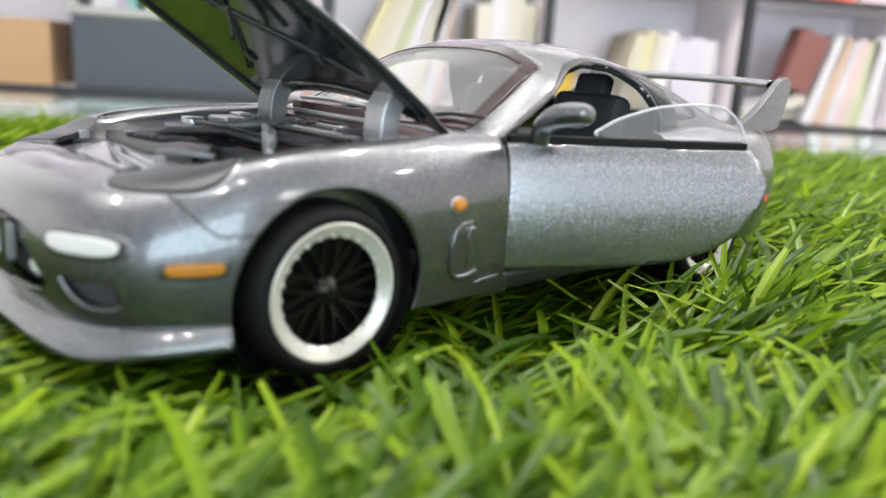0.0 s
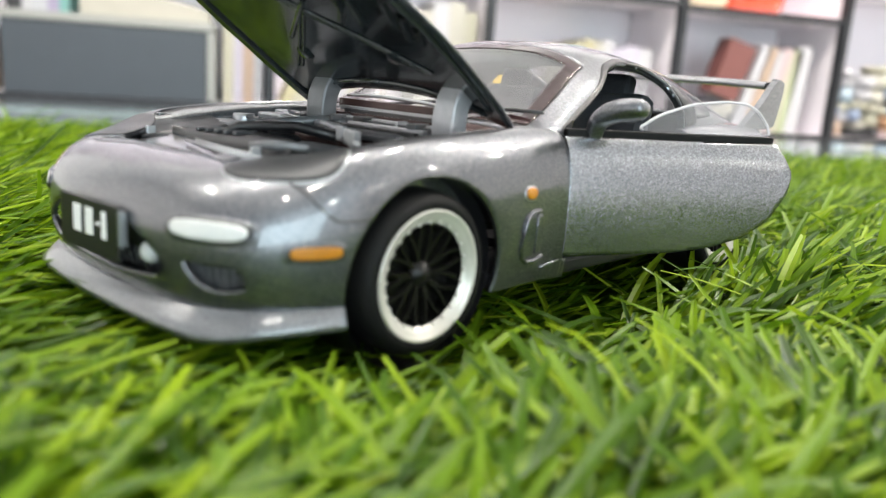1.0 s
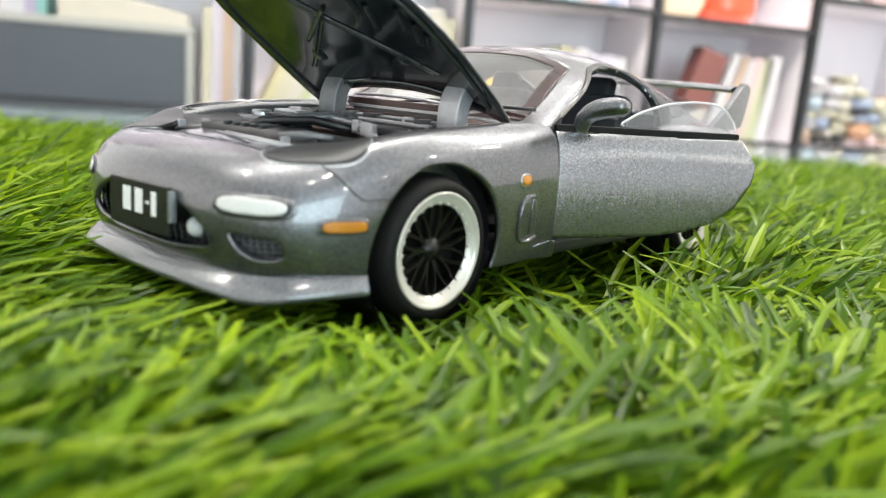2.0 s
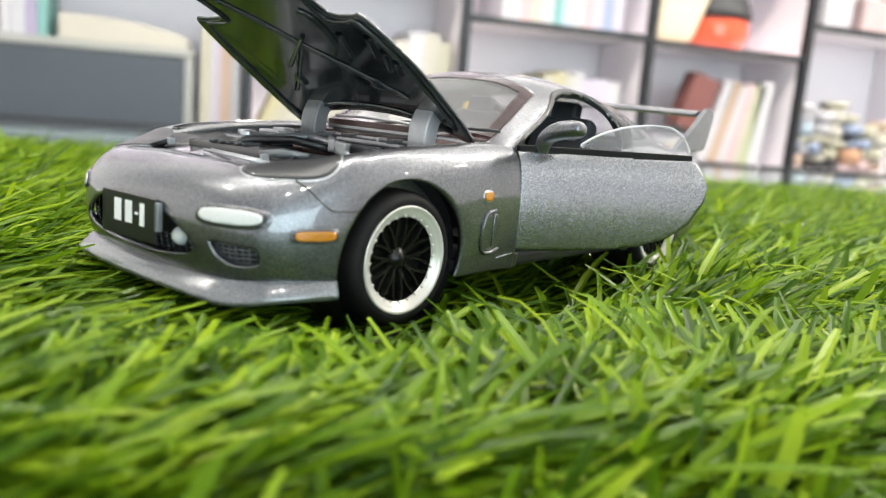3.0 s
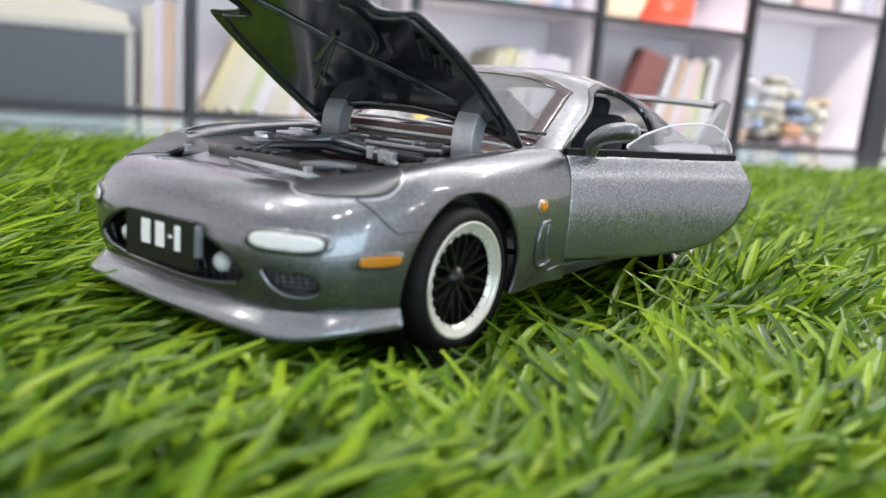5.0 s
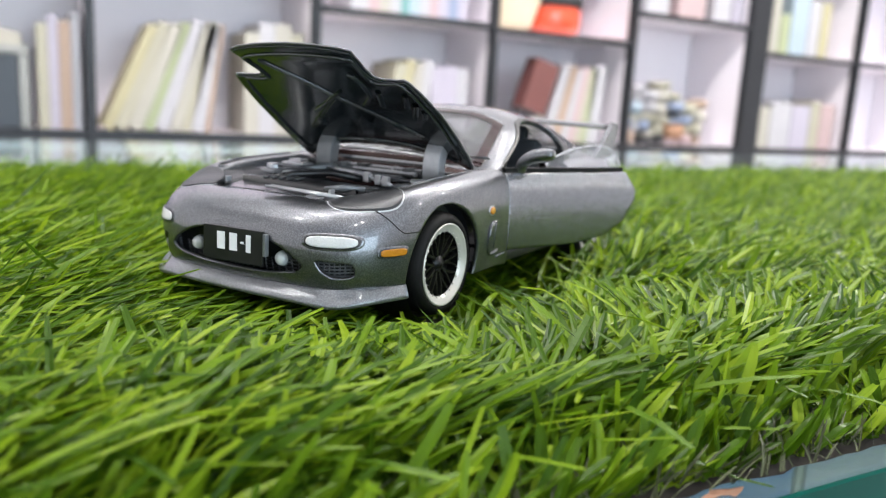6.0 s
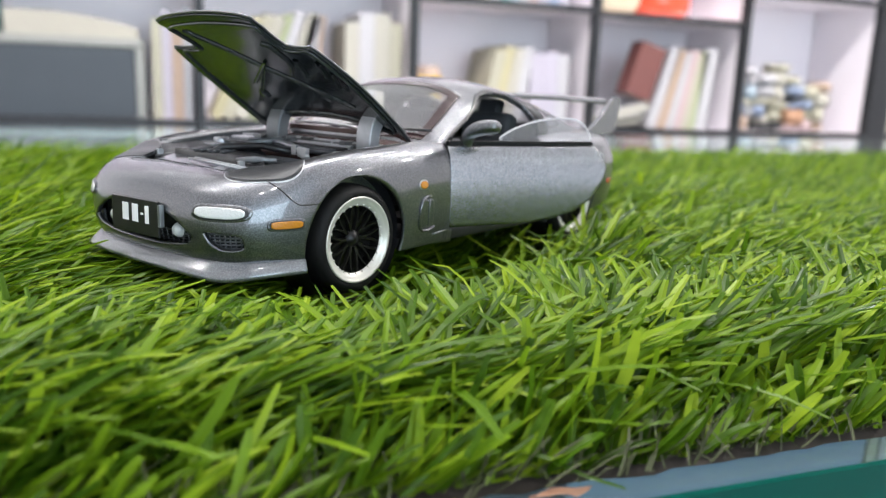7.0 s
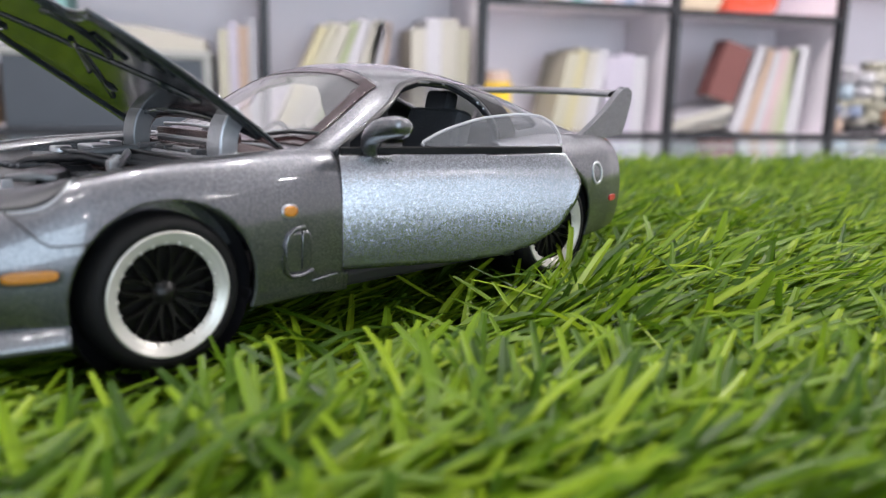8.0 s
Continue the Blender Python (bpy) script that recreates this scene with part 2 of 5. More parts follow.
def sheet(us, vs, f, holes, lift=0.0):
    """A skin over the parameters us x vs by f(u, v), less the places where one of the holes (functions of the place) is below zero.
    Its rims are drawn onto the holes' true outlines."""
    nu, nv = len(us), len(vs)
    par = [[u, v] for u in us for v in vs]
    pos = [f(u, v) for u, v in par]
    val = [[h(p) for p in pos] for h in holes]
    faces, gone = [], {}
    for i in range(nu - 1):
        for j in range(nv - 1):
            q = (i * nv + j, (i + 1) * nv + j, (i + 1) * nv + j + 1, i * nv + j + 1)
            out = [k for k in range(len(holes)) if sum(val[k][c] for c in q) < 0]
            if out:
                for c in q:
                    gone.setdefault(c, set()).update(out)
            else:
                faces.append(q)
    used = {c for q in faces for c in q}
    du, dv = (us[-1] - us[0]) / nu, (vs[-1] - vs[0]) / nv
    for c in used & set(gone):
        ks = gone[c]
        for _ in range(6):
            for k in ks:
                u, v = par[c]
                h0 = holes[k](f(u, v))
                if abs(h0) < 1e-5:
                    continue
                gu = (holes[k](f(u + du * 0.02, v)) - h0) / 0.02
                gv = (holes[k](f(u, v + dv * 0.02)) - h0) / 0.02
                g = gu * gu + gv * gv
                if g < 1e-12:
                    continue
                a, b = -h0 * gu / g, -h0 * gv / g
                lim = max(1.0, math.hypot(a, b) / 1.0)
                par[c] = [min(max(u + a / lim * du, us[0]), us[-1]), min(max(v + b / lim * dv, vs[0]), vs[-1])]
        pos[c] = f(*par[c])
    if lift:
        def normal(u, v):
            a = Vector(f(u + du * 0.3, v)) - Vector(f(u - du * 0.3, v))
            b = Vector(f(u, v + dv * 0.3)) - Vector(f(u, v - dv * 0.3))
            return a.cross(b).normalized()
        for c in used:
            pos[c] = tuple(Vector(pos[c]) + normal(*par[c]) * lift)
    index = {c: i for i, c in enumerate(sorted(used))}
    # weld what the rims have drawn together
    bm = bmesh.new()
    vv = [bm.verts.new(pos[c]) for c in sorted(used)]
    for q in faces:
        bm.faces.new([vv[index[c]] for c in q])
    mean = math.sqrt(sum(g.calc_area() for g in bm.faces) / max(len(bm.faces), 1))
    bmesh.ops.remove_doubles(bm, verts=bm.verts, dist=mean * 0.22)
    bmesh.ops.dissolve_degenerate(bm, dist=mean * 0.05, edges=bm.edges)
    bm.verts.index_update()
    out = [tuple(v.co) for v in bm.verts], [tuple(v.index for v in g.verts) for g in bm.faces]
    bm.free()
    return out


def flip(faces):
    return [tuple(reversed(q)) for q in faces]


def steps(a, b, n):
    return [a + (b - a) * i / (n - 1) for i in range(n)]


def poly_sd(pts):
    """Signed distance to a polygon of 2D points: below zero inside."""
    n = len(pts)

    def sd(x, y):
        best, inside = 1e9, False
        for i in range(n):
            (x0, y0), (x1, y1) = pts[i], pts[(i + 1) % n]
            ex, ey = x1 - x0, y1 - y0
            t = min(max(((x - x0) * ex + (y - y0) * ey) / (ex * ex + ey * ey), 0), 1)
            best = min(best, math.hypot(x - x0 - t * ex, y - y0 - t * ey))
            if (y0 > y) != (y1 > y) and x < x0 + (y - y0) / (y1 - y0) * ex:
                inside = not inside
        return -best if inside else best
    return sd


def rounded(pts, n=6, keep=0.3):
    """The polygon with its corners cut round."""
    out = []
    m = len(pts)
    for i in range(m):
        p, a, b = Vector(pts[i]), Vector(pts[i - 1]), Vector(pts[(i + 1) % m])
        s, e = p.lerp(a, keep), p.lerp(b, keep)
        for k in range(n + 1):
            t = k / n
            out.append(tuple((1 - t) ** 2 * s + 2 * t * (1 - t) * p + t * t * e))
    return out


# ---------------------------------------------------------------- the room
def structure(ob, label, category):
    return tagged(ob, label, category, kind="structure")


X0, X1, Y0, Y1 = -2.6, 6.4, -4.7, 2.1
structure(part("floor", box(X0, Y0, FLOOR - 0.1, X1, Y1, FLOOR), FLOORING), "smooth grey room floor under the table", "floor")
structure(part("ceiling", box(X0, Y0, CEIL, X1, Y1, CEIL + 0.1), WALL), "plain white ceiling with lamps", "ceiling")
structure(part("wall_north", box(X0 - 0.1, Y1, FLOOR, X1 + 0.1, Y1 + 0.1, CEIL), WALL), "white painted wall behind the bookshelf", "wall")
structure(part("wall_south", join(
    box(X0 - 0.1, Y0 - 0.1, FLOOR, -0.9, Y0, CEIL), box(2.8, Y0 - 0.1, FLOOR, X1 + 0.1, Y0, CEIL),
    box(-0.9, Y0 - 0.1, FLOOR, 2.8, Y0, FLOOR + 0.12), box(-0.9, Y0 - 0.1, FLOOR + 2.6, 2.8, Y0, CEIL)), WALL), "white painted wall with a wide window opening", "wall")
structure(part("wall_east", box(X1, Y0, FLOOR, X1 + 0.1, Y1, CEIL), WALL), "plain white painted wall", "wall")
structure(part("wall_west", box(X0 - 0.1, Y0, FLOOR, X0, Y1, CEIL), WALL), "plain white painted wall", "wall")

# bookshelf: black steel uprights and boards, white backs
SHELF_Y, SHELF_D = 1.75, 0.30
POSTS = (-0.98, 0.07, 0.596, 1.122, 1.631, 2.19, 2.74, 3.28)
BASE_Z = -0.062
shelf = new("bookshelf")
tagged(shelf, "tall open bookshelf with black steel frame and white back panels", "bookshelf")
# height of the board above each bay
TOPS = (0.36, 0.36, 0.266, 0.258, 0.352, 0.272, 0.272)
for k, px in enumerate(POSTS):
    w = 0.045 if k == 5 else 0.010
    part("upright", box(px - w, SHELF_Y, FLOOR, px + w, SHELF_Y + 0.03, 1.15, 0.002, 1), SHELF_BLACK, shelf, "black steel upright")
    part("divider", box(px - w + 0.002, SHELF_Y + 0.0305, BASE_Z + 0.001, px + w - 0.002, SHELF_Y + SHELF_D, 1.14), SHELF_WHITE, shelf, "white divider panel")
for k in range(len(POSTS) - 1):
    a, b = POSTS[k] + (0.0455 if k == 5 else 0.0105), POSTS[k + 1] - (0.0455 if k == 4 else 0.0105)
    for z, t in ((BASE_Z, 0.022), (TOPS[k], 0.014), (TOPS[k] + 0.33, 0.014), (TOPS[k] + 0.66, 0.014)):
        board = part("board", box(a, SHELF_Y + 0.031, z - t + 0.002, b, SHELF_Y + SHELF_D - 0.022, z), SHELF_WHITE, shelf, "white shelf board")
        part("board_edge", box(a, SHELF_Y + 0.003, z - t, b, SHELF_Y + 0.0305, z + 0.002, 0.001, 1), SHELF_BLACK, board, "black steel edge")
    part("back_panel", box(a, SHELF_Y + SHELF_D - 0.02, BASE_Z + 0.002, b, SHELF_Y + SHELF_D - 0.006, 1.1), SHELF_WHITE, shelf, "white back panel")
    part("plinth_panel", box(a, SHELF_Y + 0.012, FLOOR + 0.002, b, SHELF_Y + 0.03, BASE_Z - 0.024), SHELF_WHITE, shelf, "white panel")

# glass table
GLASS_Y0, GLASS_Y1, GLASS_X0, GLASS_X1 = -0.1157, 0.76, -0.75, 1.55
THICK = 0.0122
GLASS_TOP = clear("table_glass", (0.80, 0.93, 0.90), 0.01, 0.02)
GLASS_EDGE = material("green_glass_edge", (0.0003, 0.058, 0.044), 0.3, 0, 0.25, 8, spec=0.06)
table = new("glass_table")
tagged(table, "glass-topped table with a deep green polished edge", "table")
part("tabletop", box(GLASS_X0 + 0.004, GLASS_Y0 + 0.0012, TABLE - THICK, GLASS_X1 - 0.004, GLASS_Y1 - 0.002, TABLE), GLASS_TOP, table, "clear greenish sheet glass")
part("polished_edge", box(GLASS_X0, GLASS_Y0, TABLE - THICK + 0.0006, GLASS_X1, GLASS_Y0 + 0.0011, TABLE - 0.0008, 0.0004, 1), GLASS_EDGE, table, "deep green polished glass edge")
for lx in (GLASS_X0 + 0.1, GLASS_X1 - 0.1):
    for ly in (GLASS_Y0 + 0.1, GLASS_Y1 - 0.1):
        part("leg", box(lx - 0.025, ly - 0.025, FLOOR, lx + 0.025, ly + 0.025, TABLE - THICK - 0.0005, 0.003), SHELF_BLACK, table)
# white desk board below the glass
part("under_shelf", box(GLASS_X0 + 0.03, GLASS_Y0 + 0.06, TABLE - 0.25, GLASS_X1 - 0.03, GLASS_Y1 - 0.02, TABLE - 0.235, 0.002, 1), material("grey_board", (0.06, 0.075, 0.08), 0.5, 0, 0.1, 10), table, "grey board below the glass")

# turf: a backing mat and many blades
TURF = (-0.42, -0.1096, 1.12, 0.335)
mat_z = TABLE + 0.0028


def mat_mesh():
    verts, faces = [], []
    n, m = 320, 60
    for j in range(m + 1):
        for i in range(n + 1):
            x = TURF[0] + (TURF[2] - TURF[0]) * i / n
            y = TURF[1] + (TURF[3] - TURF[1]) * j / m
            if j == 0:
                y += 0.0020 * noise.noise((x * 90, 0, 0)) + 0.0022 * noise.noise((x * 420, 3, 0))
            z = TABLE + 0.0004 + (0.0024 if 0 < j < m and 0 < i < n else 0.0)
            verts.append((x, y, z + (0.0006 * noise.noise((x * 200, y * 200, 0)) if j else 0)))
    for j in range(m):
        for i in range(n):
            a = j * (n + 1) + i
            faces.append((a, a + 1, a + n + 2, a + n + 1))
    return verts, faces


tagged(mesh("turf_mat", *mat_mesh(), BACKING), "dark brown backing mat of the artificial grass", "mat", kind="structure")


def grass_material():
    m = bpy.data.materials.new("grass_blades")
    m.use_nodes = True
    nt = m.node_tree
    b = nt.nodes["Principled BSDF"]
    geo = nt.nodes.new("ShaderNodeNewGeometry")
    ramp = nt.nodes.new("ShaderNodeValToRGB")
    el = ramp.color_ramp.elements
    el[0].position, el[0].color = 0.0, (0.030, 0.078, 0.004, 1)
    el[1].position, el[1].color = 1.0, (0.290, 0.405, 0.022, 1)
    for p, c in ((0.3, (0.070, 0.150, 0.006, 1)), (0.6, (0.150, 0.265, 0.010, 1)), (0.85, (0.215, 0.335, 0.014, 1))):
        e = el.new(p)
        e.color = c
    nt.links.new(geo.outputs["Random Per Island"], ramp.inputs[0])
    nt.links.new(ramp.outputs[0], b.inputs["Base Color"])
    b.inputs["Roughness"].default_value = 0.34
    b.inputs["Specular IOR Level"].default_value = 0.2
    tl = nt.nodes.new("ShaderNodeBsdfTranslucent")
    nt.links.new(ramp.outputs[0], tl.inputs[0])
    mx = nt.nodes.new("ShaderNodeMixShader")
    mx.inputs[0].default_value = 0.42
    nt.links.new(b.outputs[0], mx.inputs[1])
    nt.links.new(tl.outputs[0], mx.inputs[2])
    nt.links.new(mx.outputs[0], nt.nodes["Material Output"].inputs["Surface"])
    return m


GRASS = grass_material()
CT, ST = math.cos(radians(31)), math.sin(radians(31))


def blades(rng, area, count, segments, length, width, lean=(0.97, 0.02), spread=0.29, flat=0.0):
    """Grass ribbons rooted over area; those that would stand in the car's wheels or floor are left out or laid lower."""
    x = rng.uniform(area[0], area[2], count)
    y = rng.uniform(area[1], area[3], count)
    # tufts: roots drawn together
    cell = 0.0045
    x += (np.round(x / cell) * cell - x) * 0.55
    y += (np.round(y / cell) * cell - y) * 0.55
    ln = rng.uniform(length[0], length[1], count)
    wd = rng.uniform(width[0], width[1], count)
    az = rng.normal(0, spread * 1.35, count) + math.atan2(lean[1], lean[0])
    az = np.where(rng.random(count) < 0.055, rng.uniform(-math.pi, math.pi, count), az)
    edge = (y < TURF[1] + 0.028) & (rng.random(count) < 0.99)
    az = np.where(edge, np.clip(rng.normal(0.7, 0.8, count), -0.05, 2.4), az)
    ln = np.where(y < TURF[1] + 0.012, np.minimum(ln, 0.0125 + 0.9 * np.maximum(y - TURF[1], 0)), ln)
    tilt = np.clip(rng.normal(1.04 + flat, 0.24, count), 0.45, 1.52)
    curl = rng.normal(0.35, 0.45, count)
    bend = rng.normal(0, 0.36, count)
    bend = np.where(y < TURF[1] + 0.03, np.abs(bend) - 0.1, bend)
    twist = rng.normal(0, 0.7, count)
    # the car's own axes
    cx, cy = (x * CT + y * ST) / S, (-x * ST + y * CT) / S
    keep = np.ones(count, bool)
    for wx in (0.0, 2.425):
        for side in (-1, 1):
            keep &= ~((np.abs(cx - wx) < 0.27) & (cy * side > 0.60) & (cy * side < (0.88 if wx > 1 else 1.0)))
    # thinned close by the front wheel and lip; dark mat stands in for shadow
    gap = np.hypot(np.maximum(np.maximum(-0.95 - cx, cx - 1.2), 0), np.maximum(np.abs(cy) - 0.95, 0))
    keep &= rng.random(count) > 0.45 * np.clip(1 - gap / 0.5, 0, 1)
    behind = (cx > 1.3) & (cx < 3.3) & (cy < -0.86) & (cy > -2.2)
    under = ~behind & (cx > -1.02) & (cx < 3.4) & (np.abs(cy) < 0.95)
    away = np.hypot(np.maximum(np.maximum(-0.95 - cx, cx - 3.4), 0), np.maximum(np.abs(cy) - 0.95, 0))
    press = np.clip(1 - away / 0.22, 0, 1)
    ln = np.where(under, ln * 0.68, ln * (1 - 0.28 * press))
    tilt = np.where(under, tilt + 0.38, np.minimum(tilt + 0.3 * press, 1.5))
    # laid flat along the sill to open a shadow gap below it
    sill = (cx > 0.3) & (cx < 1.9) & (cy < -0.65) & (cy > -1.02)
    ln = np.where(sill, ln * 0.6, ln)
    tilt = np.where(sill, np.minimum(tilt + 0.25, 1.52), tilt)
    # tips no higher than the worn pile
    press = press * np.clip(1.3 - cx * 0.7, -0.35, 1)
    top = 0.0124 - 0.0036 * press + rng.gamma(1.6, 0.0019, count)
    rise = np.clip((-0.05 - y) / 0.045, 0, 1)
    top, tilt = top + 0.0055 * rise, tilt - 0.05 * rise
    # worn down round the car's nose and near side
    low = 0.0084 + 0.19 * away * S + rng.gamma(1.5, 0.0006, count)
    top = np.where((cx < 0.9) & (cy < 0.9), np.minimum(top, low), top)
    top = np.where(behind, top + 0.0022, top)
    tilt = np.where(behind, tilt - 0.2, tilt)
    high = ln * np.cos(np.minimum(tilt + 0.45 * curl, 1.5)) > top
    tilt = np.where(high, np.arccos(np.clip(top / ln, 0, 1)) - 0.45 * curl, tilt)
    x, y, ln, wd, az, tilt, curl, twist, bend = (v[keep] for v in (x, y, ln, wd, az, tilt, curl, twist, bend))
    n = len(x)
    rings = segments + 1
    px, py, pz = x.copy(), y.copy(), np.full(n, mat_z - 0.0008)
    verts = np.zeros((n, rings * 3, 3))
    for k in range(rings):
        f = k / segments
        turn = az + bend * (f - 0.3)
        dirx, diry = np.cos(turn), np.sin(turn)
        sx, sy = -np.sin(turn + twist), np.cos(turn + twist)
        w = wd * (1.0 - 0.45 * f ** 9) * (0.8 + 0.2 * min(1.0, 4 * f)) * 0.5
        verts[:, 3 * k] = np.stack([px - sx * w, py - sy * w, pz], 1)
        verts[:, 3 * k + 1] = np.stack([px, py, pz - 0.35 * w], 1)
        verts[:, 3 * k + 2] = np.stack([px + sx * w, py + sy * w, pz], 1)
        a = tilt + curl * (f + 0.5 / segments) ** 1.3
        step = ln / segments
        px, py, pz = px + dirx * np.sin(a) * step, py + diry * np.sin(a) * step, pz + np.cos(a) * step
    verts[:, :, 2] = np.maximum(verts[:, :, 2], mat_z - 0.001)
    base = (np.arange(n) * rings * 3)[:, None]
    quads = []
    for k in range(segments):
        for j in (0, 1):
            quads.append(np.concatenate([base + 3 * k + j, base + 3 * k + j + 1, base + 3 * k + j + 4, base + 3 * k + j + 3], 1))
    return verts.reshape(-1, 3), np.concatenate(quads, 0)


def ribbon_mesh(name, chunks, mat):
    verts, faces, off = [], [], 0
    for v, q in chunks:
        verts.append(v)
        faces.append(q + off)
        off += len(v)
    verts, faces = np.concatenate(verts), np.concatenate(faces)
    me = bpy.data.meshes.new(name)
    me.vertices.add(len(verts))
    me.vertices.foreach_set("co", verts.astype(np.float32).ravel())
    me.loops.add(faces.size)
    me.loops.foreach_set("vertex_index", faces.astype(np.int32).ravel())
    me.polygons.add(len(faces))
    me.polygons.foreach_set("loop_start", np.arange(0, faces.size, 4, dtype=np.int32))
    me.polygons.foreach_set("use_smooth", np.zeros(len(faces), bool))
    me.materials.append(mat)
    me.update(calc_edges=True)
    return new(name, me)


rng = np.random.default_rng(7)
N_LEN, N_W = (0.024, 0.052), (0.0013, 0.0024)
F_LEN, F_W = (0.020, 0.042), (0.0012, 0.0020)
near = (-0.20, TURF[1], 0.22, 0.13)
chunks = [
    blades(rng, near, 47000, 6, N_LEN, N_W),
    blades(rng, (-0.42, TURF[1], -0.20, 0.335), 22000, 3, F_LEN, F_W, flat=0.12),
    blades(rng, (0.22, TURF[1], 0.62, 0.335), 36000, 3, F_LEN, F_W, flat=0.14),
    blades(rng, (-0.20, 0.13, 0.22, 0.335), 28000, 3, F_LEN, F_W, flat=0.14),
    blades(rng, (0.62, TURF[1], 1.12, 0.335), 32000, 2, F_LEN, (0.0014, 0.0024), flat=0.14),
]
tagged(ribbon_mesh("artificial_grass", chunks, GRASS), "bright green artificial grass of narrow plastic blades", "grass", kind="stuff")
# short curly fibres between the blades
THATCH = material("thatch_fibre", (0.045, 0.055, 0.016), 0.6, 0, 0.6, 300)
fibres = [blades(rng, (-0.20, TURF[1] - 0.0015, 0.24, 0.02), 26000, 3, (0.005, 0.011), (0.0003, 0.0006), spread=2.5)]
tagged(ribbon_mesh("thatch", fibres, THATCH), "dark olive curly fibres at the roots of the grass", "fibres", kind="stuff")


def scrap(x, y, w, d, colour, label, turn):
    """A torn scrap of paper, curled a little, on the glass."""
    r = random.Random(int(1000 * w))
    rim = [(w * (0.28 + 0.3 * r.random()) * math.cos(2 * math.pi * k / 14), d * (0.2 + 0.45 * r.random()) * math.sin(2 * math.pi * k / 14)) for k in range(14)]
    verts = [(0, 0, 0.0012)] + [(a, b, 0.0002 + 0.0013 * r.random()) for a, b in rim]
    faces = [(0, k + 1, (k + 1) % 14 + 1) for k in range(14)]
    ob = mesh("scrap", verts, faces, material("scrap_" + label.split()[0], colour, 0.7, 0, 0.3, 400), smooth=False)
    solidify(ob, 0.0002)
    ob.matrix_world = pose(x, y, TABLE + 0.0003, 0, 0, turn)
    return tagged(ob, label, "scrap")


scrap(0.0128, -0.1130, 0.0105, 0.0042, (0.23, 0.16, 0.03), "yellow torn paper scrap on the glass", 8)
scrap(0.033, -0.1128, 0.011, 0.0034, (0.27, 0.14, 0.085), "orange torn paper scrap on the glass", -5)
scrap(0.0005, -0.1132, 0.011, 0.003, (0.11, 0.14, 0.165), "pale blue torn film scrap on the glass", 3)
# ---------------------------------------------------------------- the model car, in full-size metres times S
car = new("toy_car")
tagged(car, "gunmetal grey die-cast sports car with open bonnet and door", "model car")
car.matrix_world = TURN

# sections from the nose's middle round the side to the tail's middle
# outline in plan: x and half-width
OUTLINE = [
    (-0.858, 0), (-0.85, 0.25), (-0.815, 0.5), (-0.74, 0.68), (-0.6, 0.81), (-0.36, 0.895), (-0.15, 0.92),
    (0.1, 0.935), (0.4, 0.935), (0.7, 0.92), (0.85, 0.91), (1.4, 0.895), (1.95, 0.905), (2.25, 0.925),
    (2.55, 0.93), (2.85, 0.9), (3.08, 0.868), (3.275, 0.795), (3.365, 0.58), (3.4, 0.28), (3.41, 0),
]
# edge of the bonnet, windows and deck: x and half-width
INNER_EDGE = [
    (-0.53, 0), (-0.53, 0.22), (-0.52, 0.44), (-0.42, 0.5), (-0.31, 0.6), (-0.24, 0.74), (-0.1, 0.775),
    (0.1, 0.78), (0.4, 0.775), (0.68, 0.765), (0.85, 0.775), (1.4, 0.775), (1.95, 0.765), (2.25, 0.74),
    (2.5, 0.71), (2.8, 0.68), (3.02, 0.68), (3.17, 0.62), (3.23, 0.46), (3.26, 0.23), (3.27, 0),
]
# heights of sill, waist and edge
HEIGHTS = [
    (0.22, 0.42, 0.7), (0.22, 0.42, 0.7), (0.22, 0.43, 0.695), (0.22, 0.44, 0.715), (0.22, 0.46, 0.735), (0.22, 0.48, 0.775), (0.2, 0.5, 0.8),
    (0.2, 0.5, 0.82), (0.2, 0.5, 0.835), (0.2, 0.5, 0.845), (0.19, 0.5, 0.835), (0.19, 0.5, 0.83), (0.19, 0.5, 0.84), (0.19, 0.52, 0.855),
    (0.2, 0.52, 0.865), (0.22, 0.52, 0.86), (0.24, 0.5, 0.845), (0.26, 0.5, 0.835), (0.26, 0.5, 0.835), (0.26, 0.5, 0.84), (0.26, 0.5, 0.84),
]
ROWS = [a + b + c for a, b, c in zip(OUTLINE, INNER_EDGE, HEIGHTS)]
AXLE, ARCH = 0.316, 0.368


def skin(u, v):
    """The car's outer skin: u along the rows (below zero on the car's right), v from the sill up to the bonnet's, window's or deck's edge."""
    cx, ca, hx, ha, zb, zm, zt = spline(ROWS, abs(u))
    if v < 0.45:
        k = 1 - v / 0.45
        z, f = zm - (zm - zb) * k, 0.16 * k * k
    else:
        a = (v - 0.45) / 0.55 * math.pi / 2
        k = 0.62 + 0.23 * min(1.0, abs(u) / 5)
        f, z = 1 - max(math.cos(a), 0.0) ** k, zm + (zt - zm) * math.sin(a) ** 0.92
    y = ca + (ha - ca) * f
    return (cx + (hx - cx) * f, -y if u >= 0 else y, z)


VS = steps(0, 1, 40)


def wheel_hole(wx, r=ARCH):
    return lambda p: math.hypot(p[0] - wx, p[2] - AXLE) - r


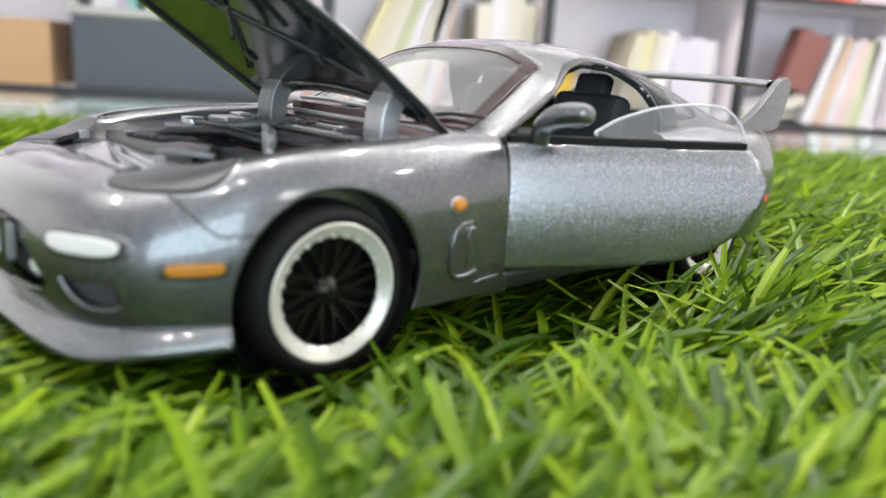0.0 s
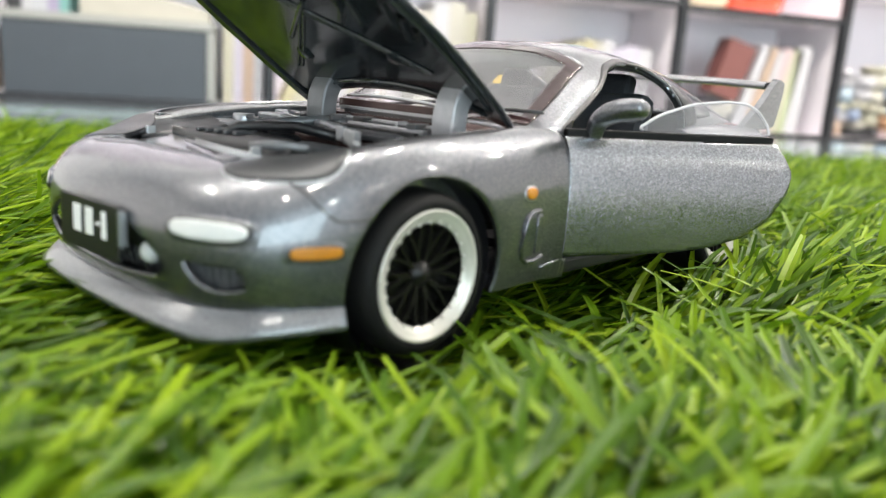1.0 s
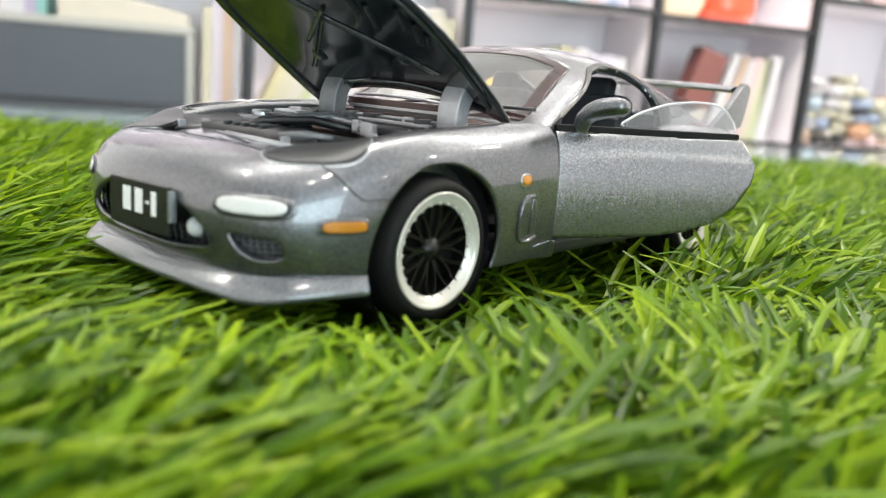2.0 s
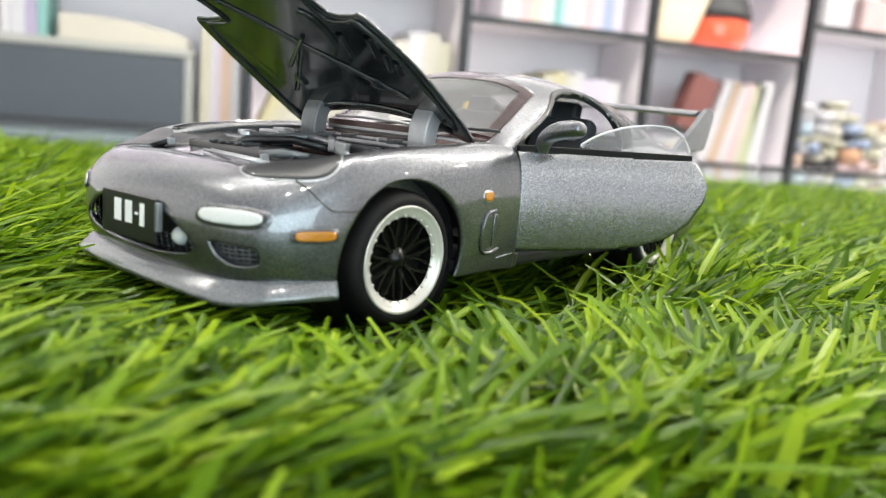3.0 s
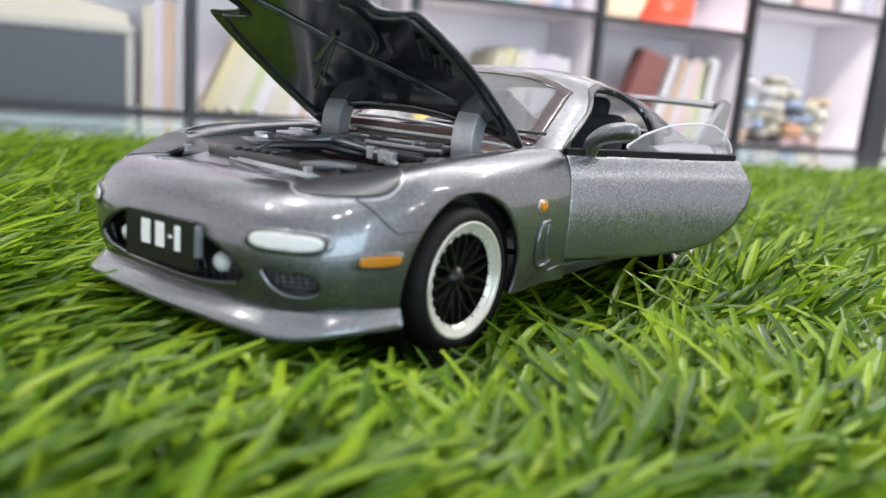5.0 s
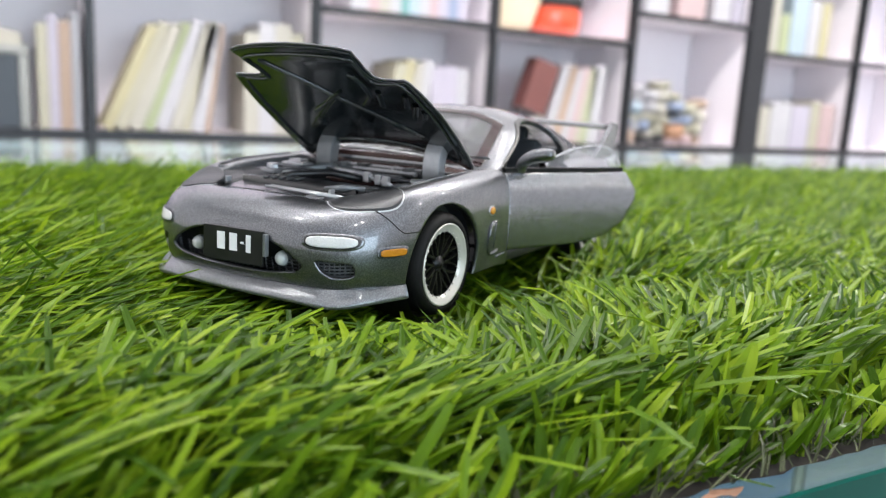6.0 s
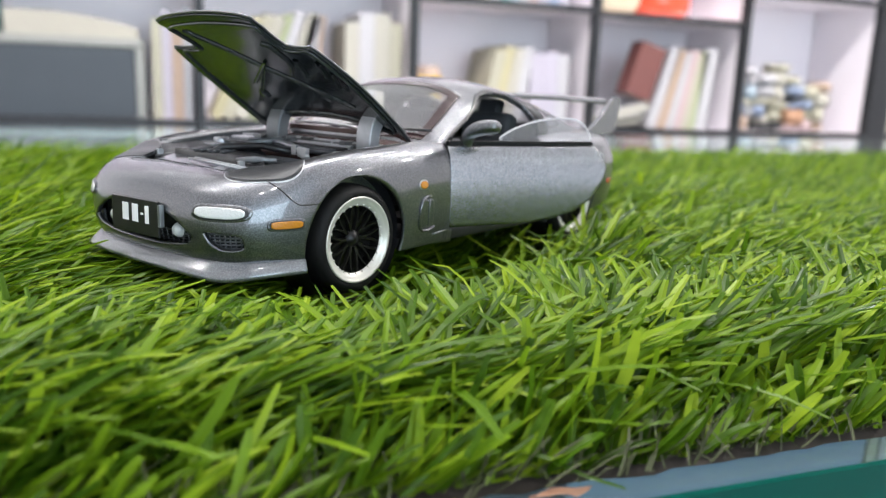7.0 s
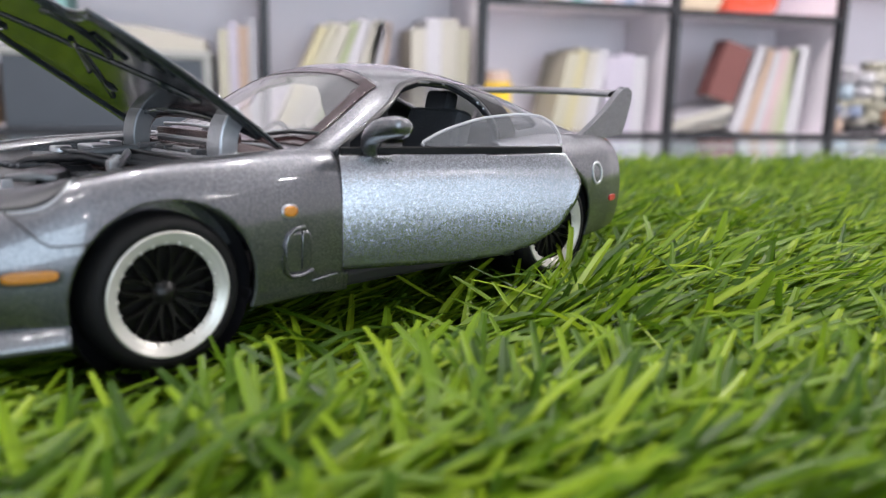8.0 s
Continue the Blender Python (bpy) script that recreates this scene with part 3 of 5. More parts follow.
def side_panel(name, u0, u1, n, holes, mat, parent, label="", lift=0.0, thick=0.02, both=True, move=None, vs=VS):
    """The same stretch of skin on the left and, with both, on the right."""
    made = []
    for sgn in ((1, -1) if both else (1,)):
        us = steps(u0 * sgn, u1 * sgn, n) if sgn > 0 else steps(-u1, -u0, n)
        verts, faces = sheet(us, vs, skin, holes, lift)
        ob = mesh(name, verts, faces, mat, parent, label, scale=S, move=move if sgn > 0 else None)
        if thick:
            solidify(ob, thick * S)
        made.append(ob)
    return made


def oval(cx, cy, rx, ry, n=4.0, ax=(1, 2)):
    """A rounded rectangle as a function of the place, below zero inside."""
    def f(p):
        a, b = (abs(p[1]) if ax[0] == 1 else p[ax[0]]), p[ax[1]]
        return ((abs(a - cx) / rx) ** n + (abs(b - cy) / ry) ** n) ** (1 / n) - 1
    return f


mouth_sd = poly_sd(rounded([(-0.24, 0.502), (0.24, 0.502), (0.36, 0.462), (0.46, 0.408), (0.507, 0.365), (0.45, 0.325), (0.22, 0.300), (-0.22, 0.300), (-0.45, 0.325), (-0.507, 0.365), (-0.46, 0.408), (-0.36, 0.462)], 3, 0.25))
scoop_sd = poly_sd(rounded([(0.562, 0.412), (0.735, 0.398), (0.748, 0.37), (0.742, 0.325), (0.70, 0.308), (0.645, 0.312), (0.60, 0.345)], 3, 0.25))
mouth = lambda p: mouth_sd(p[1], p[2]) if p[0] < -0.6 else 1.0
scoop = lambda p: scoop_sd(abs(p[1]), p[2]) if p[0] < -0.5 else 1.0

# nose and front wings, one casting
verts, faces = sheet(steps(-10.1, 10.1, 420), steps(0, 1, 76), skin, [mouth, scoop, wheel_hole(0), lambda p: 0.842 - p[0]])
solidify(mesh("front_body", verts, faces, PAINT, car, "gunmetal grey cast nose and front wings", scale=S), 0.025 * S)
door_sd = poly_sd([(0.822, 0.285), (0.822, 1.0), (1.95, 1.0), (1.985, 0.80), (2.045, 0.68), (2.02, 0.58), (1.93, 0.45), (1.80, 0.365), (1.62, 0.315), (1.4, 0.292)])
door_in = lambda p: door_sd(p[0], p[2])
# rocker, quarter panel and rear bumper on one skin behind the door
side_panel("quarter_panel", 9.72, 20, 230, [wheel_hole(2.425), lambda p: door_in(p) - 0.006, lambda p: p[0] - 0.824, lambda p: max(0.87 - p[0], p[0] - 2.0, p[2] - 0.30)], PAINT, car)
# deck between the tail's inner edge and the hatch
deck_v, deck_f = [], []
for i in range(25):
    u = 14.5 + 5.5 * i / 24
    cx, ca, hx, ha, zb, zm, zt = spline(ROWS, u)
    for j in range(9):
        k = j / 4 - 1
        deck_v.append((hx, ha * k, zt + 0.012 * (1 - k * k)))
deck_f = [(i * 9 + j, i * 9 + j + 1, (i + 1) * 9 + j + 1, (i + 1) * 9 + j) for i in range(24) for j in range(8)]
mesh("deck_lid", deck_v, deck_f, PAINT, car, scale=S)

# greenhouse: roof, pillars and the windows cut into one dome
ROOF = [(0.66, 0.835), (0.80, 0.895), (1.00, 1.015), (1.20, 1.135), (1.32, 1.185), (1.45, 1.215), (1.65, 1.228), (1.85, 1.215), (2.05, 1.18), (2.30, 1.115), (2.55, 1.03), (2.80, 0.93), (3.0, 0.865)]
BELT = [(0.66, 0.80), (0.9, 0.80), (1.4, 0.815), (2.0, 0.825), (2.4, 0.835), (3.0, 0.84)]
HALF = [(0.66, 0.80), (0.9, 0.80), (1.2, 0.80), (1.6, 0.80), (2.0, 0.79), (2.3, 0.755), (2.6, 0.715), (2.8, 0.69), (3.0, 0.66)]


def dome(x, w):
    """w from -1 at the car's left waist over the roof to 1."""
    a = (w + 1) * math.pi / 2
    n = 2 / 2.9
    c, s_ = math.cos(a), math.sin(a)
    zb, zr = lut(BELT, x), lut(ROOF, x)
    camber = 0.026 * math.exp(-((x - 1.5) / 0.42) ** 2) * max(0.0, (abs(s_) - 0.76) / 0.24)
    return (x, -lut(HALF, x) * math.copysign(abs(c) ** n, c), zb + (zr - zb) * abs(s_) ** n + camber)


screen_sd = poly_sd([(0.755, -0.705), (1.305, -0.585), (1.34, -0.3), (1.348, 0), (1.34, 0.3), (1.305, 0.585), (0.755, 0.705), (0.70, 0.3), (0.69, 0), (0.70, -0.3)])
side_sd = poly_sd(rounded([(0.90, 0.83), (1.20, 0.985), (1.42, 1.118), (1.60, 1.157), (1.79, 1.143), (1.90, 1.06), (1.995, 0.90), (2.01, 0.80), (0.9, 0.80)], 4, 0.22))
quarter_sd = poly_sd(rounded([(2.10, 1.085), (2.18, 1.095), (2.33, 1.01), (2.45, 0.905), (2.20, 0.885), (2.14, 0.98)], 4, 0.2))
pillar_sd = poly_sd([(1.83, 1.142), (2.06, 1.12), (2.10, 1.085), (2.14, 0.98), (2.19, 0.86), (2.035, 0.84), (2.015, 0.90), (1.92, 1.065)])
hatch_sd = poly_sd(rounded([(2.14, -0.47), (2.14, 0.47), (2.86, 0.55), (2.86, -0.55)], 4, 0.15))
screen_in = lambda p: screen_sd(p[0], p[1])
side_in = lambda p: side_sd(p[0], p[2]) if abs(p[1]) > 0.45 else 1.0
quarter_in = lambda p: quarter_sd(p[0], p[2]) if abs(p[1]) > 0.4 else 1.0
hatch_in = lambda p: hatch_sd(p[0], p[1])
xs, ws = steps(0.68, 3.0, 110), [-math.cos(math.pi * i / 150) * 0.3 + 0.7 * (2 * i / 150 - 1) for i in range(151)]
verts, faces = sheet(xs, ws, dome, [screen_in, side_in, quarter_in, hatch_in])
solidify(mesh("roof", verts, faces, PAINT, car, scale=S), 0.03 * S)
left_in = lambda p: quarter_in(p) if p[1] < 0 else 1.0
right_in = lambda p: quarter_in(p) if p[1] > 0 else 1.0
for name, f, g, mat in (("windscreen", screen_in, 0.01, SCREEN), ("rear_window", hatch_in, 0.01, SCREEN), ("quarter_window", left_in, 0.006, WINDOW), ("quarter_window", right_in, 0.006, WINDOW)):
    verts, faces = sheet(xs, ws, dome, [lambda p, f=f, g=g: -f(p) - g], 0.0)
    solidify(mesh(name, verts, faces, mat, car, "clear plastic window", scale=S), 0.012 * S)
# black seals round the openings
for sgn in (-1, 1):
    verts, faces = sheet(xs, ws, dome, [lambda p: side_in(p), lambda p: 0.018 - side_in(p), lambda p: p[1] * sgn], 0.006)
    solidify(mesh("window_seal", verts, faces, BLACK, car, scale=S), 0.02 * S)
verts, faces = sheet(steps(0.68, 1.4, 70), ws, dome, [lambda p: screen_in(p) + 0.075, lambda p: -0.002 - screen_in(p)], 0.003)
solidify(mesh("screen_border", verts, faces, material("screen_border", (0.030, 0.014, 0.015), 0.15, 0, 0.3, 300, coat=0.4), car, scale=S), 0.006 * S)


for sgn in (-1, 1):
    verts, faces = sheet(steps(1.8, 2.3, 60), ws, dome, [lambda p: -pillar_sd(p[0], p[2]) if abs(p[1]) > 0.4 else -1.0, lambda p: p[1] * sgn], 0.006)
    solidify(mesh("door_pillar", verts, faces, PILLAR, car, "glossy black door pillar", scale=S), 0.01 * S)


# wheels
def wheel():
    hub = new("wheel")
    hub.parent = car
    verts, faces = lathe([(0.245, -0.10), (0.252, -0.112), (0.268, -0.116), (0.29, -0.108), (0.306, -0.088), (0.314, -0.06), (0.316, -0.02), (0.316, 0.02), (0.314, 0.06), (0.306, 0.088), (0.29, 0.108), (0.245, 0.10)], 72)
    mesh("tyre", verts, faces, RUBBER, hub, "matt black rubber tyre", scale=S)
    verts, faces = lathe([(0.24, 0.09), (0.245, -0.095), (0.252, -0.110), (0.250, -0.117), (0.243, -0.118), (0.234, -0.110), (0.222, -0.104), (0.203, -0.096), (0.196, -0.086)], 72)
    mesh("rim", verts, faces, RIM, hub, "polished silver rim lip", scale=S)
    verts, faces = lathe([(0.196, -0.0855), (0.193, -0.05), (0.19, 0.06)], 48)
    mesh("barrel", verts, faces, SPOKE, hub, "black inner barrel", scale=S)
    bm = None
    for k in range(24):
        a = 2 * math.pi * k / 24
        b = bmesh.new()
        bmesh.ops.create_uvsphere(b, u_segments=6, v_segments=4, radius=0.009, matrix=pose(0.202 * math.cos(a), -0.092, 0.202 * math.sin(a)))
        bm = b if bm is None else join(bm, b)
    part("rivet_ring", bm, RIM, hub, scale=S, smooth=True)
    # black disc added to shut off light behind the spokes
    bm = bmesh.new()
    bmesh.ops.create_cone(bm, cap_ends=True, segments=40, radius1=0.192, radius2=0.192, depth=0.02, matrix=pose(0, -0.01, 0, 90))
    part("spoke_backing", bm, SPOKE, hub, scale=S)
    for k in range(10):
        bm = None
        for d in (-1, 1):
            verts, faces = [], []
            for r, off, w, y in ((0.045, 0.02, 0.012, -0.065), (0.10, 0.06, 0.011, -0.072), (0.15, 0.13, 0.010, -0.078), (0.197, 0.21, 0.011, -0.082)):
                a = 2 * math.pi * k / 10 + d * off
                c, s_ = math.cos(a), math.sin(a)
                for ww, yy in ((-w, y + 0.02), (-w * 0.5, y), (w * 0.5, y), (w, y + 0.02)):
                    verts.append((r * c - ww * s_, yy, r * s_ + ww * c))
            faces = [(4 * i + j, 4 * i + j + 1, 4 * i + j + 5, 4 * i + j + 4) for i in range(3) for j in range(3)]
            b = bmesh.new()
            vv = [b.verts.new(v) for v in verts]
            for q in faces:
                b.faces.new([vv[i] for i in q])
            bm = b if bm is None else join(bm, b)
        part("spoke", bm, SPOKE, hub, scale=S)
    verts, faces = lathe([(0.0, -0.085), (0.022, -0.084), (0.03, -0.076), (0.048, -0.07), (0.055, -0.05)], 24)
    mesh("hub_cap", verts, faces, SPOKE, hub, scale=S)
    return hub


TRACK = 0.80
first = wheel()
first.matrix_basis = pose(0, -TRACK * S, AXLE * S)
for wx, side in ((2.425, -1), (0, 1), (2.425, 1)):
    copy_thing(first, pose(wx * S, side * TRACK * S, AXLE * S, 0, 0, 0 if side < 0 else 180))

# dark floor pan and wheel wells
part("floor_pan", box(-0.60, -0.55, 0.20, 3.1, 0.55, 0.26, 0.02), BLACK, car, scale=S)
# rocker in black, for the shade the sill lies in below the door
part("rocker", join(box(0.36, -0.885, 0.20, 2.06, -0.60, 0.275, 0.02), box(0.36, 0.60, 0.20, 2.06, 0.885, 0.275, 0.02)), BLACK, car, scale=S)
for wx in (0.0, 2.425):
    for side in (-1, 1):
        verts, faces = lathe([(0.372, -0.13), (0.372, 0.14), (0.05, 0.15)], 48)
        mesh("wheel_well", verts, faces, BLACK, car, scale=S, move=pose(wx, side * 0.74, AXLE, 0, 0, 0 if side < 0 else 180))

# ---- door, swung open on its front edge
HINGE, SWING = (0.826, -0.925), 26.0
DOOR_M = pose(HINGE[0], HINGE[1], 0, 0, 0, -SWING) @ pose(-HINGE[0], -HINGE[1], 0)
inside_door = lambda p: -door_in(p) - 0.002
door = side_panel("door", 9.7, 13.2, 120, [inside_door, lambda p: 0.815 - p[2]], LIT_DOOR_PAINT, car, "open gunmetal grey door", both=False, move=DOOR_M, thick=0.03)[0]
# the far door stays shut
verts, faces = sheet(steps(-13.2, -9.7, 70), VS, skin, [inside_door])
solidify(mesh("shut_door", verts, faces, PAINT, car, "shut gunmetal grey door", scale=S), 0.03 * S)
verts, faces = sheet(steps(9.7, 13.2, 60), VS, skin, [lambda p: -door_in(p) - 0.02], -0.045)
solidify(mesh("door_lining", verts, faces, DARK, door, "dark grey inner lining", scale=S, move=DOOR_M), 0.04 * S)
part("belt_moulding", box(0.835, -0.823, 0.811, 1.965, -0.765, 0.845, 0.007), RUBBER, door, "black window moulding", scale=S, move=DOOR_M)


def plate_mesh(outline, place, thick):
    """A plate of the 2D outline, both faces set out by place(a, b, side)."""
    n = len(outline)
    verts = [place(a, b, 0) for a, b in outline] + [place(a, b, thick) for a, b in outline]
    faces = [tuple(range(n)), tuple(range(2 * n - 1, n - 1, -1))] + [(i, i + n, (i + 1) % n + n, (i + 1) % n) for i in range(n)]
    return verts, faces


glass = rounded([(1.20, 0.842), (1.36, 0.92), (1.56, 0.978), (1.76, 1.0), (1.89, 0.995), (1.955, 0.96), (1.985, 0.90), (1.985, 0.842)], 5, 0.3)
verts, faces = plate_mesh(glass, lambda a, b, s: (a, -0.782 + (b - 0.84) * 0.55 + s, b), 0.02)
mesh("door_window", verts, faces, clear("door_plastic", (0.92, 0.92, 0.93), 0.03, 0.06), door, "clear half-lowered door window", smooth=False, scale=S, move=DOOR_M)

pts = [(a, -0.772 + (b - 0.84) * 0.55, b) for a, b in glass if b > 0.85]
mesh("window_edge", *tube(pts, 0.007, 6), clear("acrylic_edge", (0.9, 0.9, 0.92), 0.05, 0.45), door, "bright acrylic window edge", scale=S, move=DOOR_M)

# black sail panel in the window's front corner
verts, faces = plate_mesh(rounded([(0.83, 0.80), (0.90, 0.845), (0.965, 0.885), (0.955, 0.80)], 4, 0.2), lambda a, b, s: (a, -0.800 + s, b), 0.03)
mesh("sail_panel", verts, faces, BLACK, car, "black sail panel", smooth=False, scale=S)

# mirror on the door's front corner
def pod(points, n=20):
    """A rounded arm through rows of place, half-width and half-height."""
    rows = [spline(points, u) for u in steps(0, len(points) - 1, 26)]
    verts, faces = [], []
    for i, (x, y, z, w, h) in enumerate(rows):
        a, b = Vector(rows[max(i - 1, 0)][:3]), Vector(rows[min(i + 1, len(rows) - 1)][:3])
        d = (b - a).normalized()
        side = d.cross(Vector((0.25, 0, 1))).cross(d).normalized()
        other = d.cross(side)
        for k in range(n):
            t = 2 * math.pi * k / n
            c, s1 = math.cos(t), math.sin(t)
            c, s1 = math.copysign(abs(c) ** 0.8, c), math.copysign(abs(s1) ** 0.8, s1)
            verts.append(tuple(Vector((x, y, z)) + other * (w * c) + side * (h * s1)))
    m = len(rows)
    faces = [(i * n + k, i * n + (k + 1) % n, (i + 1) * n + (k + 1) % n, (i + 1) * n + k) for i in range(m - 1) for k in range(n)]
    faces += [tuple(range(n - 1, -1, -1)), tuple(range((m - 1) * n, m * n))]
    return verts, faces


verts, faces = pod([(1.012, -0.876, 0.79, 0.040, 0.026), (1.000, -0.893, 0.845, 0.040, 0.028), (0.990, -0.925, 0.893, 0.048, 0.036), (0.994, -0.985, 0.928, 0.060, 0.045), (1.005, -1.055, 0.946, 0.063, 0.046), (1.014, -1.110, 0.954, 0.054, 0.038), (1.016, -1.130, 0.956, 0.034, 0.024)])
mirror = mesh("mirror", verts, faces, PAINT, door, "gunmetal grey door mirror on a bent arm", scale=S)
bm = bmesh.new()
bmesh.ops.create_cone(bm, cap_ends=True, segments=24, radius1=1, radius2=1, depth=0.016, matrix=pose(0, 0, 0, 0, 90))
for v in bm.verts:
    v.co.y *= 0.086
    v.co.z *= 0.048
bm.transform(pose(1.068, -1.03, 0.936, -10, 0, -6))
part("mirror_glass", bm, material("mirror_glass", (0.75, 0.76, 0.78), 0.08, 1.0), mirror, "flat mirror glass", scale=S)


# ---- things on the skin
def on_skin(x, z, lift=0.0, right=False):
    """The place on the car's side at x and z."""
    lo, hi, v = 3.0, 17.0, 0.45
    for _ in range(14):
        a, b = lo, hi
        for _ in range(24):
            m = (a + b) / 2
            if skin(m, v)[0] < x:
                a = m
            else:
                b = m
        u = a
        p, q = 0.0, 1.0
        for _ in range(24):
            m = (p + q) / 2
            if skin(u, m)[2] < z:
                p = m
            else:
                q = m
        v = p
    d = 0.02
    n = (Vector(skin(u + d, v)) - Vector(skin(u - d, v))).cross(Vector(skin(u, v + d)) - Vector(skin(u, v - d))).normalized()
    c = Vector(skin(u, v)) + n * lift
    return (c.x, -c.y if right else c.y, c.z)


def patch(name, f, u0, u1, nu, v0, v1, nv, mat, lift, label="", parent=None, thick=0.01, sides=(1, -1)):
    """A piece of skin inside f, standing off it."""
    made = []
    for sgn in sides:
        us = steps(u0, u1, nu) if sgn > 0 else steps(-u1, -u0, nu)
        verts, faces = sheet(us, steps(v0, v1, nv), skin, [lambda p: -f(p)], lift)
        made.append(solidify(mesh(name, verts, faces, mat, parent or car, label, scale=S), thick * S))
    return made


for right in (False, True):
    pts = [on_skin(x, z, 0.0005, right) for x, z in (spline(((-0.298, 0.551), (-0.36, 0.551), (-0.405, 0.553), (-0.435, 0.572), (-0.462, 0.602), (-0.495, 0.645), (-0.53, 0.69)), k / 5) for k in range(31))]
    mesh("seam_groove", *tube(pts, 0.0042, 6), BLACK, car, "fine dark panel seam", scale=S)
SEAM = material("dark_seam", (0.02, 0.021, 0.024), 0.5)
lamp_f = oval(0.637, 0.512, 0.119, 0.0285, 3.0)
patch("lamp_gap", oval(0.637, 0.512, 0.131, 0.037, 3.0), 1.6, 4.4, 70, 0.45, 0.85, 46, SEAM, 0.0085, thick=0.006)
patch("lamp_bezel", oval(0.637, 0.512, 0.143, 0.045, 3.0), 1.6, 4.4, 60, 0.45, 0.85, 40, PAINT, 0.004)
patch("front_lamp", lamp_f, 1.6, 4.4, 70, 0.45, 0.85, 46, LENS, 0.012, "white translucent front lamp", thick=0.014)
patch("marker_bezel", oval(-0.478, 0.452, 0.100, 0.034, 4, (0, 2)), 3.6, 5.4, 50, 0.30, 0.65, 36, PAINT, 0.005)
patch("marker_gap", oval(-0.478, 0.452, 0.090, 0.0265, 4, (0, 2)), 3.6, 5.4, 60, 0.30, 0.65, 46, SEAM, 0.008, thick=0.006)
patch("side_marker", oval(-0.478, 0.452, 0.083, 0.020, 4, (0, 2)), 3.6, 5.4, 60, 0.30, 0.65, 46, AMBER, 0.012, "amber side marker lamp", thick=0.014)
patch("indicator_rim", oval(0.54, 0.594, 0.043, 0.032, 2.4, (0, 2)), 8.0, 9.0, 40, 0.45, 0.80, 40, ENGINE, 0.004, "silver rim")
patch("side_indicator", oval(0.54, 0.594, 0.034, 0.0235, 2.2, (0, 2)), 8.0, 9.0, 46, 0.45, 0.80, 46, AMBER, 0.012, "amber oval indicator lamp", thick=0.014)
patch("fuel_flap", lambda p: abs(math.hypot(p[0] - 2.86, (p[2] - 0.615) * 0.9) - 0.058) - 0.008, 14.2, 16.0, 60, 0.4, 0.95, 60, LIP, 0.006, "round fuel flap outline", sides=(1,))
patch("rear_marker", oval(3.08, 0.44, 0.05, 0.022, 3, (0, 2)), 15.4, 16.6, 50, 0.3, 0.6, 40, RED, 0.008, "red rear side marker")

# pop-up lamp lids let into the nose
LID_C, LID_D = (-0.449, 0.640), Vector((0.287, 0.261)).normalized()


def lid_f(rl, rw):
    def f(p):
        a, b = p[0] - LID_C[0], abs(p[1]) - LID_C[1]
        l, w = a * LID_D.x + b * LID_D.y, -a * LID_D.y + b * LID_D.x
        return ((abs(l) / rl) ** 2.6 + (abs(w) / rw) ** 2.6) ** (1 / 2.6) - 1 if p[2] > 0.56 else 1.0
    return f


# silver outline painted in for the lit edge of the lid's cutout
patch("lid_lit_edge", lid_f(0.213, 0.136), 1.6, 6.0, 90, 0.55, 1.0, 70, LIP, 0.001, "lit edge round the lid, painted silver", thick=0.002)
patch("lid_gap", lid_f(0.206, 0.129), 1.6, 6.0, 90, 0.55, 1.0, 70, SEAM, 0.0025, thick=0.002)
patch("lamp_lid", lid_f(0.199, 0.122), 1.6, 6.0, 90, 0.55, 1.0, 70, LID_PAINT, 0.006, "dark grey pop-up lamp lid", thick=0.006)

# mouth and scoops: dark recesses with mesh bars
verts, faces = sheet(steps(-2.6, 2.6, 50), steps(0.02, 0.8, 40), skin, [lambda p: 0.035 - mouth(p)], -0.09)
mesh("mouth_recess", verts, faces, BLACK, car, scale=S)
verts, faces = sheet(steps(-2.6, 2.6, 50), steps(0.0, 0.8, 60), skin, [lambda p: mouth(p) + 0.002, lambda p: 0.012 - mouth(p), lambda p: 0.37 - p[2]], 0.005)
mesh("mouth_rim", verts, faces, PAINT, car, scale=S)
for sgn in (1, -1):
    us = steps(1.6, 4.0, 40) if sgn > 0 else steps(-4.0, -1.6, 40)
    verts, faces = sheet(us, steps(0.0, 0.6, 40), skin, [lambda p: 0.03 - scoop(p)], -0.06)
    mesh("scoop_recess", verts, faces, BLACK, car, scale=S)
    for k in range(5):
        z = 0.318 + 0.019 * k
        pts = []
        for i in range(13):
            u = sgn * (1.95 + 1.75 * i / 12)
            p = Vector(skin(u, (z - 0.22) / 0.22 * 0.45))
            pts.append(tuple(p + Vector((0.045, 0.012 * sgn, 0))))
        mesh("grille_bar", *tube(pts, 0.0055, 6), DARK, car, scale=S)
    for k in range(11):
        u = sgn * (2.05 + 1.55 * k / 10)
        pts = [tuple(Vector(skin(u, (z - 0.22) / 0.22 * 0.45)) + Vector((0.043, 0.012 * sgn, 0))) for z in (0.31, 0.35, 0.40)]
        mesh("grille_bar", *tube(pts, 0.0045, 5), DARK, car, scale=S)
for k in range(21):
    u = -1.7 + 3.4 * k / 20
    pts = [tuple(Vector(skin(u, (z - 0.22) / 0.2 * 0.45)) + Vector((0.068, 0, 0))) for z in (0.30, 0.34, 0.38)]
    mesh("mouth_bar", *tube(pts, 0.0045, 5), DARK, car, scale=S)
for k in range(4):
    z = 0.312 + 0.02 * k
    pts = [tuple(Vector(skin(-1.75 + 3.5 * i / 20, (z - 0.22) / 0.2 * 0.45)) + Vector((0.07, 0, 0))) for i in range(21)]
    mesh("mouth_bar", *tube(pts, 0.005, 6), BLACK, car, scale=S)
